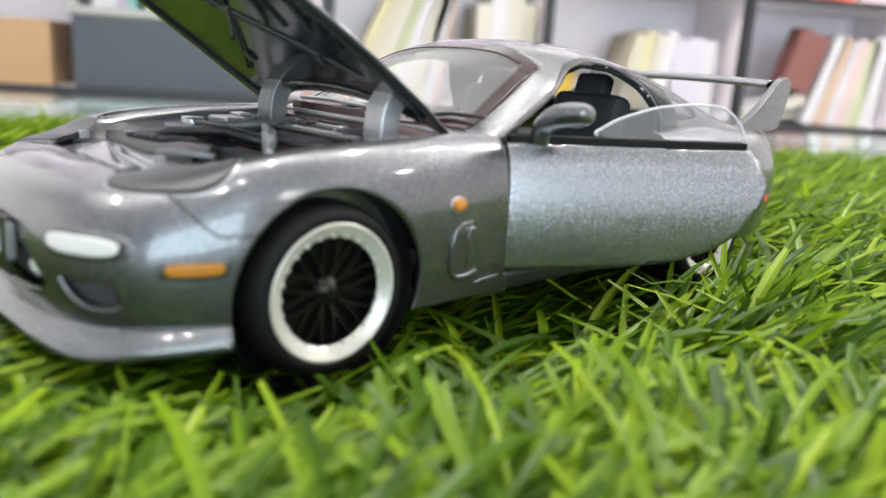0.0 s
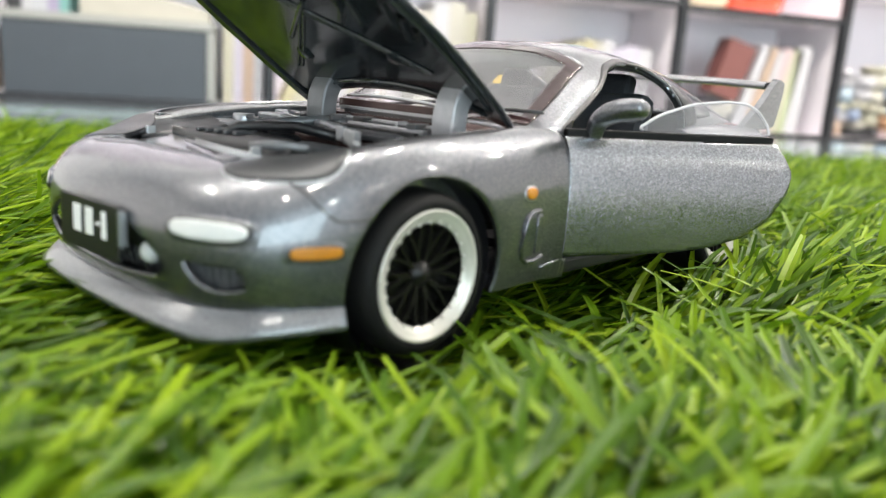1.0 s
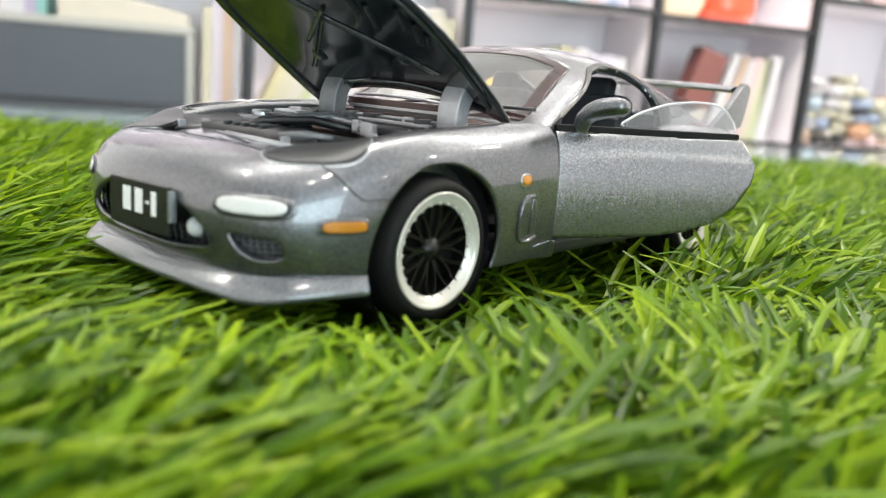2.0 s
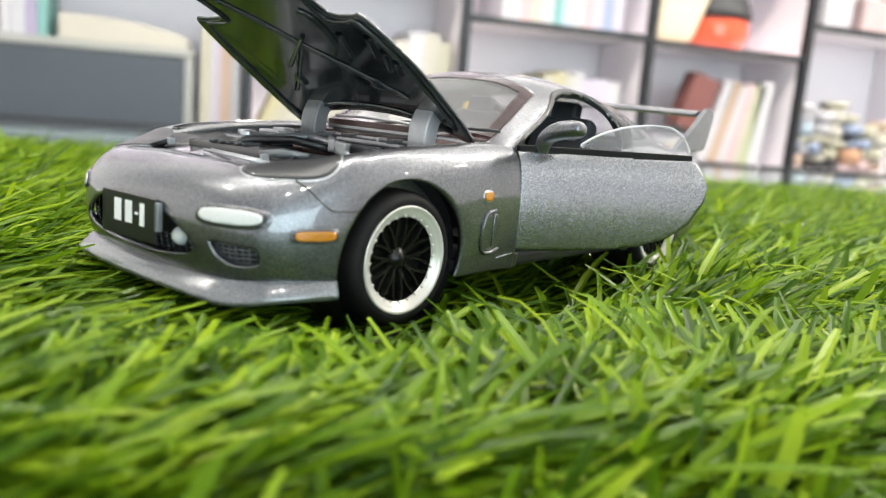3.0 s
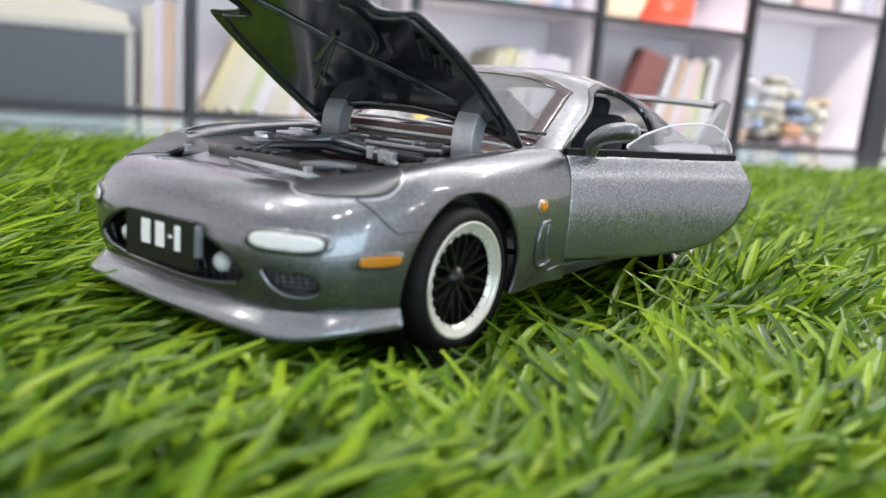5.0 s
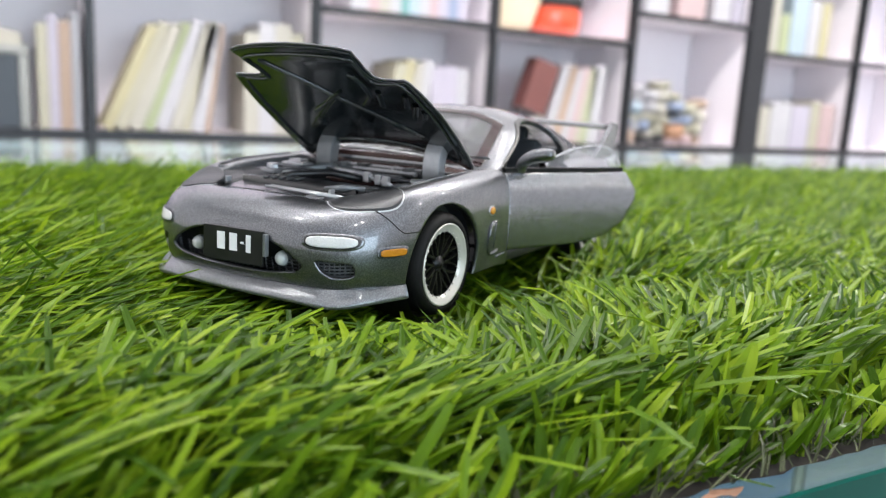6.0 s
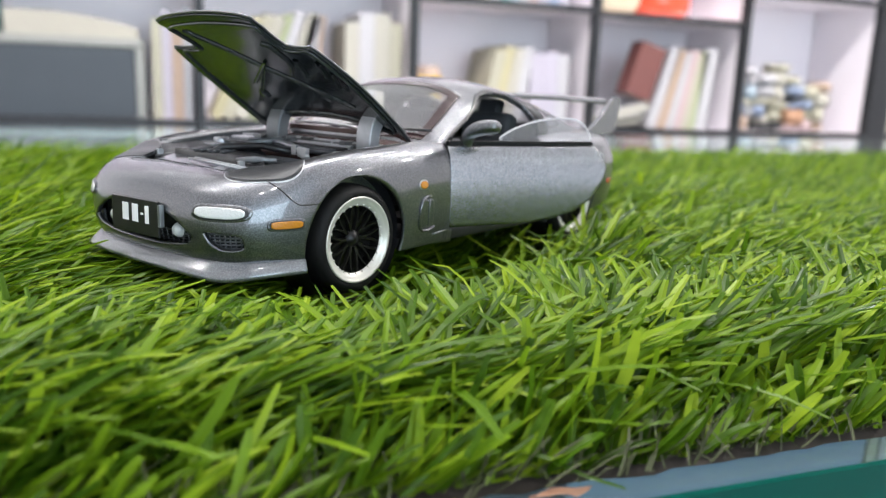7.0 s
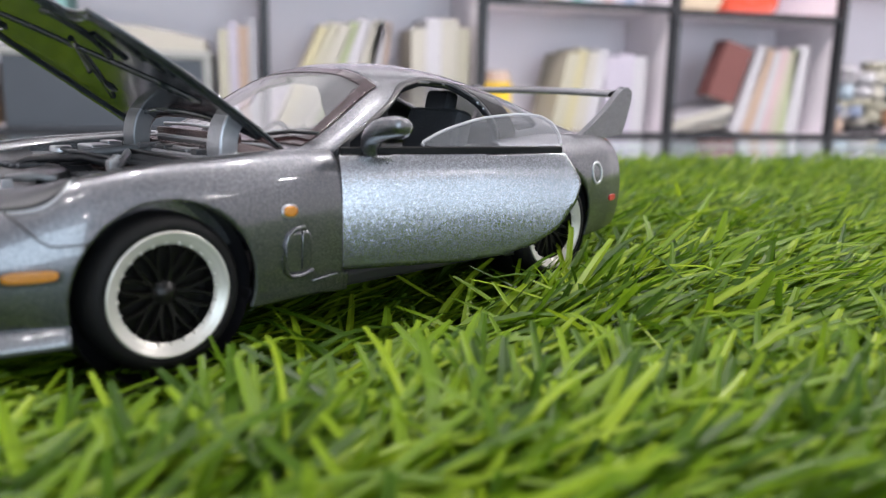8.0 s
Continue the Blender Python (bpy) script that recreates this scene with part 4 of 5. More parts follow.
part("mouth_back", box(-0.735, -0.52, 0.23, -0.70, 0.52, 0.53), BLACK, car, scale=S)
# fog lamps and number plate in the mouth
for sgn in (-1, 1):
    bm = bmesh.new()
    bmesh.ops.create_uvsphere(bm, u_segments=24, v_segments=14, radius=0.041, matrix=pose(-0.775, sgn * 0.325, 0.382))
    fog = part("fog_lamp", bm, LENS, car, "round white fog lamp", smooth=True, scale=S)
    verts, faces = lathe([(0.025, 0.05), (0.042, 0.04), (0.044, 0.0), (0.039, -0.01)], 24)
    mesh("fog_ring", verts, faces, GREY, fog, scale=S, move=pose(-0.768, sgn * 0.325, 0.382, 0, 0, -90))
PLATE_M = pose(-0.872, -0.052, 0.0, 0, 0, 4.5)
plate = part("number_plate", box(-0.008, -0.21, 0.336, 0.008, 0.21, 0.530, 0.004), PLATE, car, "black plate with white bars", scale=S, move=PLATE_M)
for a, b in ((0.052, 0.106), (-0.034, 0.018), (-0.082, -0.060), (-0.130, -0.098)):
    z0, z1 = (0.402, 0.500) if b - a > 0.03 else (0.446, 0.458)
    part("plate_bar", box(-0.0115, a, z0, -0.0085, b, z1), WHITE_INK, plate, "white printed bar", scale=S, move=PLATE_M)
part("plate_bracket", box(-0.872, -0.292, 0.395, -0.842, -0.268, 0.520, 0.008), GREY, car, "grey bracket", scale=S)

# front lip
lip_v, lip_f = [], []
n_lip = 90
for i in range(n_lip + 1):
    u = -4.93 + 9.86 * i / n_lip
    a = Vector(skin(u, 0.12))
    b = Vector(skin(u + 0.02, 0.12)) - Vector(skin(u - 0.02, 0.12))
    n = b.cross(Vector((0, 0, 1))).normalized()
    edge = abs(u) / 4.93
    out = 0.050 * (1 - 0.75 * max(0, (edge - 0.55) / 0.45)) + 0.012
    drop = 0.026 * math.exp(-((abs(u) - 2.9) / 0.9) ** 2)
    dent = 0.024 * max(0.0, 1 - abs((abs(u) - 3.05) / 0.55)) ** 0.6
    for k, z in ((-0.02, 0.258), (0.004 - dent * 0.6, 0.250 - drop * 0.4), (out * 0.6 - dent, 0.222 - drop * 0.6 - dent * 0.3), (out, 0.204 - drop), (out + 0.003, 0.186 - drop), (out - 0.008, 0.176 - drop), (-0.06, 0.182 - drop), (-0.06, 0.23)):
        p = a + n * k
        lip_v.append((p.x, p.y, z))
m = 8
lip_f = [(i * m + j, i * m + (j + 1) % m, (i + 1) * m + (j + 1) % m, (i + 1) * m + j) for i in range(n_lip) for j in range(m)]
lip_f += [tuple(range(m)), tuple(range(n_lip * m + m - 1, n_lip * m - 1, -1))]
lip = mesh("front_lip", lip_v, lip_f, LIT_PAINT, car, "grey front lip spoiler, lightened as if top-lit", scale=S)

# scooped vent behind the front wheel
for right in (False, True):
    pts = [on_skin(x, z, 0.004, right) for x, z in ((0.66, 0.318), (0.60, 0.302), (0.545, 0.305), (0.515, 0.33), (0.505, 0.39), (0.507, 0.45), (0.525, 0.495), (0.56, 0.515), (0.61, 0.517))]
    mesh("vent_edge", *tube(pts, 0.011, 8), PAINT, car, scale=S)
    pts = [on_skin(0.602, z, 0.003, right) for z in (0.335, 0.39, 0.45, 0.500)]
    mesh("vent_slat", *tube(pts, 0.005, 6), PAINT, car, scale=S)
patch("vent_recess", oval(0.585, 0.41, 0.07, 0.095, 4, (0, 2)), 8.0, 9.4, 40, 0.15, 0.7, 40, PAINT, 0.001, thick=0.002, sides=(1, -1))
# sill trim
for right in (False, True):
    pts = [on_skin(x, 0.268 + 0.004 * i, 0.006, right) for i, x in enumerate((0.66, 0.70, 0.75, 0.80))]
    mesh("sill_trim", *tube(pts, 0.005, 8), LIT_PAINT, car, scale=S)

# ---- bonnet, standing open on its rear hinge
BONNET_Z = [(-0.62, 0.668), (-0.5, 0.700), (-0.3, 0.745), (-0.1, 0.780), (0.1, 0.808), (0.3, 0.828), (0.5, 0.845), (0.7, 0.855)]
half = [(0.47, 0.0), (0.475, 0.18), (0.50, 0.34), (0.55, 0.48), (0.60, 0.59), (0.655, 0.685), (0.625, 0.72), (0.5, 0.742), (0.25, 0.752), (0.0, 0.745), (-0.2, 0.715), (-0.315, 0.685), (-0.335, 0.66), (-0.318, 0.60), (-0.315, 0.50), (-0.335, 0.446), (-0.42, 0.438), (-0.52, 0.452), (-0.612, 0.468), (-0.64, 0.38), (-0.658, 0.22), (-0.668, 0.0)]
bonnet_sd = poly_sd(half + [(x, -y) for x, y in reversed(half[1:-1])])
BONNET_M = pose(0.685, 0, 0.842, 0, 40.3) @ pose(-0.655, 0, -0.845)


def bonnet_skin(dz):
    return lambda x, y: (x, y, lut(BONNET_Z, x) - 0.014 * (y / 0.8) ** 2 - 0.022 * max(0, (abs(y) - 0.5) / 0.25) ** 2 + dz)


bx, by = steps(-0.69, 0.68, 110), steps(-0.80, 0.80, 130)
verts, faces = sheet(bx, by, bonnet_skin(0), [lambda p: -bonnet_sd(p[0], p[1])])
bonnet = solidify(mesh("bonnet", verts, faces, PAINT, car, "open bonnet, gunmetal grey above", scale=S, move=BONNET_M), 0.010 * S)
verts, faces = sheet(bx, by, bonnet_skin(-0.011), [lambda p: -bonnet_sd(p[0], p[1]) - 0.014])
solidify(mesh("bonnet_lining", verts, faces, HOOD_IN, bonnet, "glossy black underside", scale=S, move=BONNET_M), 0.010 * S)


def rib(points, w=0.03, h=0.022):
    """A raised rib under the bonnet."""
    verts, faces = [], []
    f = bonnet_skin(0)
    for i, (x, y) in enumerate(points):
        x0, y0 = points[max(i - 1, 0)]
        x1, y1 = points[min(i + 1, len(points) - 1)]
        d = Vector((x1 - x0, y1 - y0)).normalized()
        for o, z in ((-w, -0.021), (-w * 0.55, -0.022 - h), (w * 0.55, -0.022 - h), (w, -0.021)):
            px, py = x - d.y * o, y + d.x * o
            verts.append((px, py, f(px, py)[2] + z))
    n = len(points)
    faces = [(4 * i + j, 4 * i + j + 1, 4 * i + j + 5, 4 * i + j + 4) for i in range(n - 1) for j in range(3)]
    faces += [(0, 1, 2, 3), (4 * n - 1, 4 * n - 2, 4 * n - 3, 4 * n - 4)]
    return verts, faces


def line(a, b, n=12):
    return [(a[0] + (b[0] - a[0]) * i / (n - 1), a[1] + (b[1] - a[1]) * i / (n - 1)) for i in range(n)]


# the pressed rim, a cross of ribs and slim ridges on the underside
inner = [(x * 0.86 - 0.005, y * 0.90) for x, y in half]
ring = inner + [(x, -y) for x, y in reversed(inner[1:-1])]
mesh("panel_rib", *rib(ring + ring[:1], 0.011, 0.012), LIT_RIB, bonnet, scale=S, move=BONNET_M)
NODE = (-0.10, 0.0)
for s_ in (-1, 1):
    for end, w in (((-0.50, 0.31 * s_), 0.010), ((0.30, 0.46 * s_), 0.012))[0 if s_ > 0 else 1:]:
        for o in (-0.016, 0.016):
            mesh("rib", *rib(line((NODE[0], NODE[1] + o), (end[0], end[1] + o)), w * 0.55, 0.010), LIT_RIB, bonnet, scale=S, move=BONNET_M)
    verts, faces = lathe([(0.0, -0.034), (0.030, -0.034), (0.036, -0.028), (0.05, -0.02)], 20)
    mesh("hinge_boss", [(a, c, b) for a, b, c in verts], flip(faces), LIT_RIB, bonnet, scale=S, move=BONNET_M @ pose(0.20, 0.32 * s_, 0.815))

for a, b in (((-0.19, -0.39), (-0.015, -0.326)), ((-0.175, -0.577), (-0.005, -0.505)), ((-0.075, -0.605), (0.08, -0.52)), ((0.0, -0.63), (0.10, -0.575))):
    mesh("ridge", *rib(line(a, b, 8), 0.022, 0.010), LIT_RIB, bonnet, scale=S, move=BONNET_M)

# a curved stiffener and its branch
bow = [(-0.357, -0.266), (-0.321, -0.307), (-0.225, -0.314), (-0.121, -0.289), (-0.023, -0.187)]
mesh("ridge", *rib([tuple(spline(bow, u)) for u in steps(0, 4, 18)], 0.016, 0.014), LIT_RIB, bonnet, scale=S, move=BONNET_M)
mesh("ridge", *rib(line((0.082, 0.291), (-0.168, -0.087)), 0.014, 0.012), LIT_RIB, bonnet, scale=S, move=BONNET_M)

# goose-neck hinges
# near strap in a lighter grey for its lit face, far one darker
LIT_HINGE_GREY = material("lit_hinge_grey", (0.42, 0.43, 0.45), 0.33, 0.5, 0.25, 700, 0.2, 900)
for y0, y1, dx, mat in ((-0.577, -0.452, 0.05, LIT_HINGE_GREY), (0.322, 0.455, 0.055, GREY)):
    bend = ((0.47, 0.66), (0.435, 0.71), (0.415, 0.77), (0.410, 0.84), (0.420, 0.905), (0.445, 0.955), (0.485, 0.99))
    pts = [tuple(spline(bend, u)) for u in steps(0, 6, 25)]
    verts, faces = [], []
    for i, (x, z) in enumerate(pts):
        a, b = Vector(pts[max(i - 1, 0)]), Vector(pts[min(i + 1, len(pts) - 1)])
        d = (b - a).normalized()
        for o in (-0.046, 0.046):
            for y in (y0, y1):
                verts.append((x + dx - d.y * o, y, z + d.x * o))
    for i in range(len(pts) - 1):
        k = 4 * i
        faces += [(k, k + 1, k + 5, k + 4), (k + 2, k + 6, k + 7, k + 3), (k, k + 4, k + 6, k + 2), (k + 1, k + 3, k + 7, k + 5)]
    k = 4 * (len(pts) - 1)
    faces += [(0, 2, 3, 1), (k, k + 1, k + 3, k + 2)]
    ob = mesh("bonnet_hinge", verts, faces, mat, car, "broad grey bonnet hinge strap", scale=S, smooth=False)
    mod = ob.modifiers.new("round", "BEVEL")
    mod.width, mod.segments, mod.limit_method, mod.angle_limit = 0.010 * S, 2, "ANGLE", radians(50)

# ---- engine bay
part("bay_floor", box(-0.60, -0.70, 0.40, 0.70, 0.70, 0.45), BLACK, car, scale=S)
part("bulkhead", box(0.60, -0.76, 0.45, 0.66, 0.76, 0.80, 0.01), DARK, car, scale=S)
for s_ in (-1, 1):
    part("inner_wing", box(-0.24, s_ * 0.74 - 0.03, 0.45, 0.60, s_ * 0.74 + 0.03, 0.775, 0.012), PAINT, car, scale=S)
    part("strut_tower", box(0.0, s_ * 0.60 - 0.13, 0.45, 0.30, s_ * 0.60 + 0.13, 0.755, 0.03), GREY, car, scale=S)
verts, faces = lathe([(0, 0), (0.05, 0), (0.055, 0.012), (0.055, 0.03)], 20)
for s_ in (-1, 1):
    mesh("strut_cap", verts, faces, ENGINE, car, scale=S, move=pose(0.15, s_ * 0.60, 0.785, -90))
part("radiator_panel", box(-0.545, -0.47, 0.655, -0.20, 0.47, 0.675, 0.008, m=pose(-0.41, 0, 0.672, 0, -9) @ pose(0.41, 0, -0.66)), PAINT, car, "flat grey radiator cover", scale=S)
part("radiator_top", box(-0.30, -0.30, 0.66, -0.22, 0.30, 0.718, 0.012), BLACK, car, scale=S)
part("bright_label", box(-0.50, -0.33, 0.676, -0.43, -0.22, 0.690, m=pose(-0.41, 0, 0.672, 0, -9) @ pose(0.41, 0, -0.66)), ENGINE, car, "small silver bracket", scale=S)
for s_ in (-1, 1):
    rows = [[(-0.44, 0.46, 0.690), (-0.38, 0.525, 0.700), (-0.31, 0.60, 0.722), (-0.25, 0.735, 0.755)], [(-0.20, 0.46, 0.700), (-0.18, 0.55, 0.714), (-0.15, 0.64, 0.732), (-0.12, 0.745, 0.765)], [(0.02, 0.46, 0.728), (0.02, 0.56, 0.738), (0.02, 0.66, 0.755), (0.02, 0.765, 0.785)]]
    verts = [(x, s_ * y, z) for row in rows for x, y, z in row]
    faces = [(4 * i + j, 4 * i + j + 1, 4 * i + j + 5, 4 * i + j + 4)[::s_] for i in range(2) for j in range(3)]
    solidify(mesh("bay_tray", verts, faces, LID_PAINT, car, "dark bay tray", scale=S), 0.012 * S, 0.0)
part("air_box", box(-0.05, 0.05, 0.52, 0.12, 0.45, 0.735, 0.04, 3), BLACK, car, "black air box", scale=S)
for k in range(6):
    part("air_box_rib", box(-0.03, 0.09 + 0.055 * k, 0.735, 0.10, 0.115 + 0.055 * k, 0.747, 0.004), BLACK, car, scale=S)
part("intercooler", box(-0.06, -0.40, 0.52, 0.12, 0.0, 0.705, 0.02), DARK, car, scale=S)
for k in range(7):
    part("cooler_fin", box(-0.05 + 0.022 * k, -0.37, 0.705, -0.042 + 0.022 * k, -0.03, 0.716), GREY, car, scale=S)
part("engine_block", box(0.08, -0.36, 0.46, 0.56, 0.36, 0.70, 0.03), DARK, car, scale=S)
part("rotor_housing", box(0.14, -0.22, 0.70, 0.50, 0.20, 0.752, 0.02), BROWN, car, "brown engine cover", scale=S)
part("strut_bar", box(0.13, -0.58, 0.765, 0.17, 0.58, 0.778, 0.004), DARK, car, "dark strut brace", scale=S)
part("throttle_cover", box(0.22, -0.36, 0.74, 0.34, 0.06, 0.775, 0.012), DARK, car, "dark throttle cover", scale=S)
mesh("pipe", *tube([(0.05, 0.52, 0.70), (0.2, 0.40, 0.755), (0.4, 0.32, 0.775), (0.52, 0.10, 0.77), (0.52, -0.25, 0.76)], 0.026, 12), GREY, car, scale=S)
mesh("hose", *tube([(-0.26, 0.25, 0.69), (-0.12, 0.20, 0.76), (0.05, 0.02, 0.775), (0.12, -0.18, 0.75)], 0.022, 10), BLACK, car, scale=S)
# stacked plates and rails across the back of the bay, between the hinges
for x0, z0, y0, y1, h, mat in (
        (0.600, 0.858, -0.42, 0.40, 0.030, BROWN), (0.575, 0.842, -0.40, 0.36, 0.012, ENGINE), (0.555, 0.826, -0.42, 0.30, 0.016, BLACK),
        (0.530, 0.812, -0.41, 0.38, 0.014, BROWN), (0.500, 0.800, -0.40, 0.26, 0.012, ENGINE), (0.470, 0.792, -0.42, 0.34, 0.012, DARK),
        (0.435, 0.780, -0.40, 0.12, 0.014, ENGINE), (0.400, 0.770, -0.38, 0.36, 0.012, BLACK)):
    part("engine_rail", box(x0 - 0.016, y0, z0 - 0.012, x0 + 0.016, y1, z0 + h, 0.005, 2), mat, car, scale=S)
for y, w, x, mat in ((-0.35, 0.06, 0.42, DARK), (-0.20, 0.022, 0.45, ENGINE), (0.02, 0.09, 0.44, BLACK), (0.21, 0.03, 0.40, DARK)):
    part("rail_clamp", box(x, y, 0.785, 0.53, y + w, 0.818, 0.008), mat, car, scale=S)
pipe = [(0.612, 0.36, 0.905), (0.612, 0.10, 0.912), (0.612, -0.18, 0.905), (0.606, -0.38, 0.893)]
mesh("chrome_pipe", *tube(pipe, 0.009, 10), ENGINE, car, "thin chrome pipe", scale=S)
# silver air duct lying askew, with its clamps
mesh("air_duct", *tube([(0.40, 0.36, 0.765), (0.31, 0.15, 0.772), (0.22, -0.05, 0.775), (0.09, -0.30, 0.772), (-0.05, -0.53, 0.755)], [0.014, 0.020, 0.022, 0.020, 0.014], 12), ENGINE, car, "bright silver air duct", scale=S)
for x, y in ((0.10, -0.24), (0.03, -0.38), (-0.02, -0.47)):
    part("duct_clamp", box(x - 0.016, y - 0.024, 0.74, x + 0.016, y + 0.024, 0.804, 0.007), ENGINE, car, scale=S)
# dark fan shroud with slots, ahead of the engine
arc = [(-0.30 + 0.24 * math.sin(math.pi * k / 24), 0.44 - 0.90 * k / 24) for k in range(25)]
verts, faces = [], []
for x, y in arc:
    verts += [(-0.31, y, 0.700), (-0.31, y, 0.722), (x - 0.01, y, 0.742), (x + 0.012, y, 0.735), (x + 0.018, y, 0.68)]
faces = [(5 * i + j, 5 * i + j + 1, 5 * i + j + 6, 5 * i + j + 5) for i in range(24) for j in range(4)]
mesh("fan_shroud", verts, faces, BLACK, car, "curved black fan shroud", scale=S)
for k in range(5):
    part("shroud_slot", box(-0.27, 0.30 - 0.055 * k, 0.733, -0.14, 0.325 - 0.055 * k, 0.748, 0.004, 1, pose(-0.2, 0.3, 0, 0, 0, 14) @ pose(0.2, -0.3, 0)), DARK, car, scale=S)
mesh("shroud_pill", *tube([(-0.36, -0.27, 0.733), (-0.31, -0.37, 0.742), (-0.235, -0.475, 0.740)], [0.012, 0.022, 0.014], 12), GREY, car, "pale grey capsule", scale=S)
for dx in (0.0, -0.045):
    mesh("panel_strip", *tube([(-0.34 + dx, 0.17, 0.706), (-0.40 + dx, -0.15, 0.710), (-0.425 + dx, -0.46, 0.706)], 0.008, 6), LIP, car, "pale panel strip", scale=S)
for y in (0.50, -0.34):
    part("stay_bracket", box(-0.40, y - 0.010, 0.66, -0.36, y + 0.010, 0.735, 0.004), LIP, car, "small pale bracket", scale=S)
part("silver_box", box(0.24, 0.42, 0.70, 0.36, 0.62, 0.795, 0.010), ENGINE, car, "silver control box", scale=S)
part("silver_box", box(0.38, 0.56, 0.72, 0.46, 0.68, 0.805, 0.010), ENGINE, car, "silver control box", scale=S)
part("battery", box(0.36, 0.42, 0.50, 0.56, 0.66, 0.735, 0.012), BLACK, car, scale=S)
part("brake_reservoir", box(0.46, -0.66, 0.60, 0.57, -0.54, 0.78, 0.02), LENS, car, "white reservoir", scale=S)
part("fuse_box", box(-0.16, -0.62, 0.60, 0.0, -0.46, 0.73, 0.015), BLACK, car, scale=S)
part("washer_tank", box(-0.2, 0.50, 0.55, -0.04, 0.66, 0.725, 0.02), GREY, car, scale=S)
# painted flange round the bay's sides, lightened where it catches light
flange = [(-0.30, 0.742, 0.758), (-0.24, 0.752, 0.772), (-0.10, 0.775, 0.798), (0.10, 0.782, 0.818), (0.25, 0.78, 0.827), (0.40, 0.777, 0.833), (0.55, 0.772, 0.839), (0.64, 0.765, 0.842)]
for s_ in (-1, 1):
    verts, faces = [], []
    for x, y, z in flange:
        verts += [(x, s_ * (y + 0.004), z - 0.003), (x, s_ * (y - 0.05), z - 0.012), (x, s_ * (y - 0.09), z - 0.032), (x, s_ * (y - 0.096), z - 0.10)]
    faces = [(4 * i + j, 4 * i + j + 1, 4 * i + j + 5, 4 * i + j + 4) for i in range(len(flange) - 1) for j in range(3)]
    solidify(mesh("bay_flange", verts, faces, LIT_PAINT, car, "grey flange beside the engine bay", scale=S), 0.006 * S)
# cowl below the windscreen
cowl_v, cowl_f = [], []
for i in range(25):
    y = -0.76 + 1.52 * i / 24
    d = (y / 0.76) ** 2
    for x, z in ((0.63, 0.79), (0.665, 0.838 - 0.03 * d), (0.76 + 0.03 * d, 0.868 - 0.035 * d), (0.79, 0.80)):
        cowl_v.append((x, y, z))
cowl_f = [(i * 4 + j, i * 4 + j + 1, i * 4 + j + 5, i * 4 + j + 4) for i in range(24) for j in range(3)]
mesh("cowl_panel", cowl_v, cowl_f, BROWN, car, "glossy dark brown cowl panel", scale=S)
for y in (-0.35, 0.15):
    mesh("wiper", *tube([(0.72, y, 0.875), (0.80, y - 0.2, 0.905), (0.83, y - 0.38, 0.905)], 0.010, 6), BLACK, car, scale=S)

# ---- cabin
part("dashboard", box(0.92, -0.66, 0.55, 1.16, 0.66, 0.80, 0.05), BLACK, car, scale=S)
part("cabin_floor", box(0.80, -0.72, 0.262, 2.75, 0.72, 0.30), BLACK, car, scale=S)
part("rear_tray", box(2.12, -0.64, 0.52, 2.9, 0.64, 0.72, 0.04), DARK, car, scale=S)
part("centre_console", box(1.1, -0.11, 0.30, 1.9, 0.11, 0.55, 0.03), BLACK, car, scale=S)
for y in (-0.37, 0.37):
    part("seat_base", box(1.35, y - 0.24, 0.30, 1.84, y + 0.24, 0.50, 0.06, 3), SEAT, car, "dark fabric seat", scale=S)
    part("seat_back", box(-0.07, y - 0.24, 0.0, 0.07, y + 0.21, 0.60, 0.06, 3, pose(1.80, 0, 0.42, 0, 16)), SEAT, car, "dark fabric seat back", scale=S)
    part("headrest", box(-0.05, y - 0.10, 0.0, 0.05, y + 0.10, 0.15, 0.04, 3, pose(1.955, 0, 0.955, 0, 14)), SEAT, car, scale=S)
verts, faces = [], []
for i in range(28):
    a = 2 * math.pi * i / 28
    for k in range(8):
        b = 2 * math.pi * k / 8
        r = 0.165 + 0.017 * math.cos(b)
        verts.append((0.017 * math.sin(b), r * math.cos(a), r * math.sin(a)))
faces = [(i * 8 + k, i * 8 + (k + 1) % 8, ((i + 1) % 28) * 8 + (k + 1) % 8, ((i + 1) % 28) * 8 + k) for i in range(28) for k in range(8)]
mesh("steering_wheel", verts, faces, BLACK, car, scale=S, move=pose(1.27, 0.37, 0.74, 0, 22))

# ---- rear wing
for s_ in (-1, 1):
    out = rounded([(2.86, 0.835), (2.98, 0.90), (3.14, 0.99), (3.30, 1.115), (3.36, 1.145), (3.465, 1.135), (3.455, 1.06), (3.385, 0.90), (3.34, 0.83), (3.0, 0.82)], 4, 0.3)
    verts, faces = plate_mesh(out, lambda a, b, t: (a, s_ * (0.70 - 0.014 * (b - 0.83) / 0.3) + (t if s_ > 0 else -t), b), 0.045)
    ob = mesh("wing_plate", verts, faces, PAINT, car, "curved wing end plate", smooth=False, scale=S)
    mod = ob.modifiers.new("round", "BEVEL")
    mod.width, mod.segments, mod.limit_method = 0.012 * S, 3, "ANGLE"
    part("wing_cap", box(3.37, s_ * 0.695 - 0.02, 1.128, 3.455, s_ * 0.695 + 0.02, 1.152, 0.008), PAINT, ob, scale=S)
foil = [(3.24, 1.092), (3.27, 1.115), (3.34, 1.13), (3.42, 1.126), (3.455, 1.112), (3.42, 1.088), (3.33, 1.078)]
verts, faces = [], []
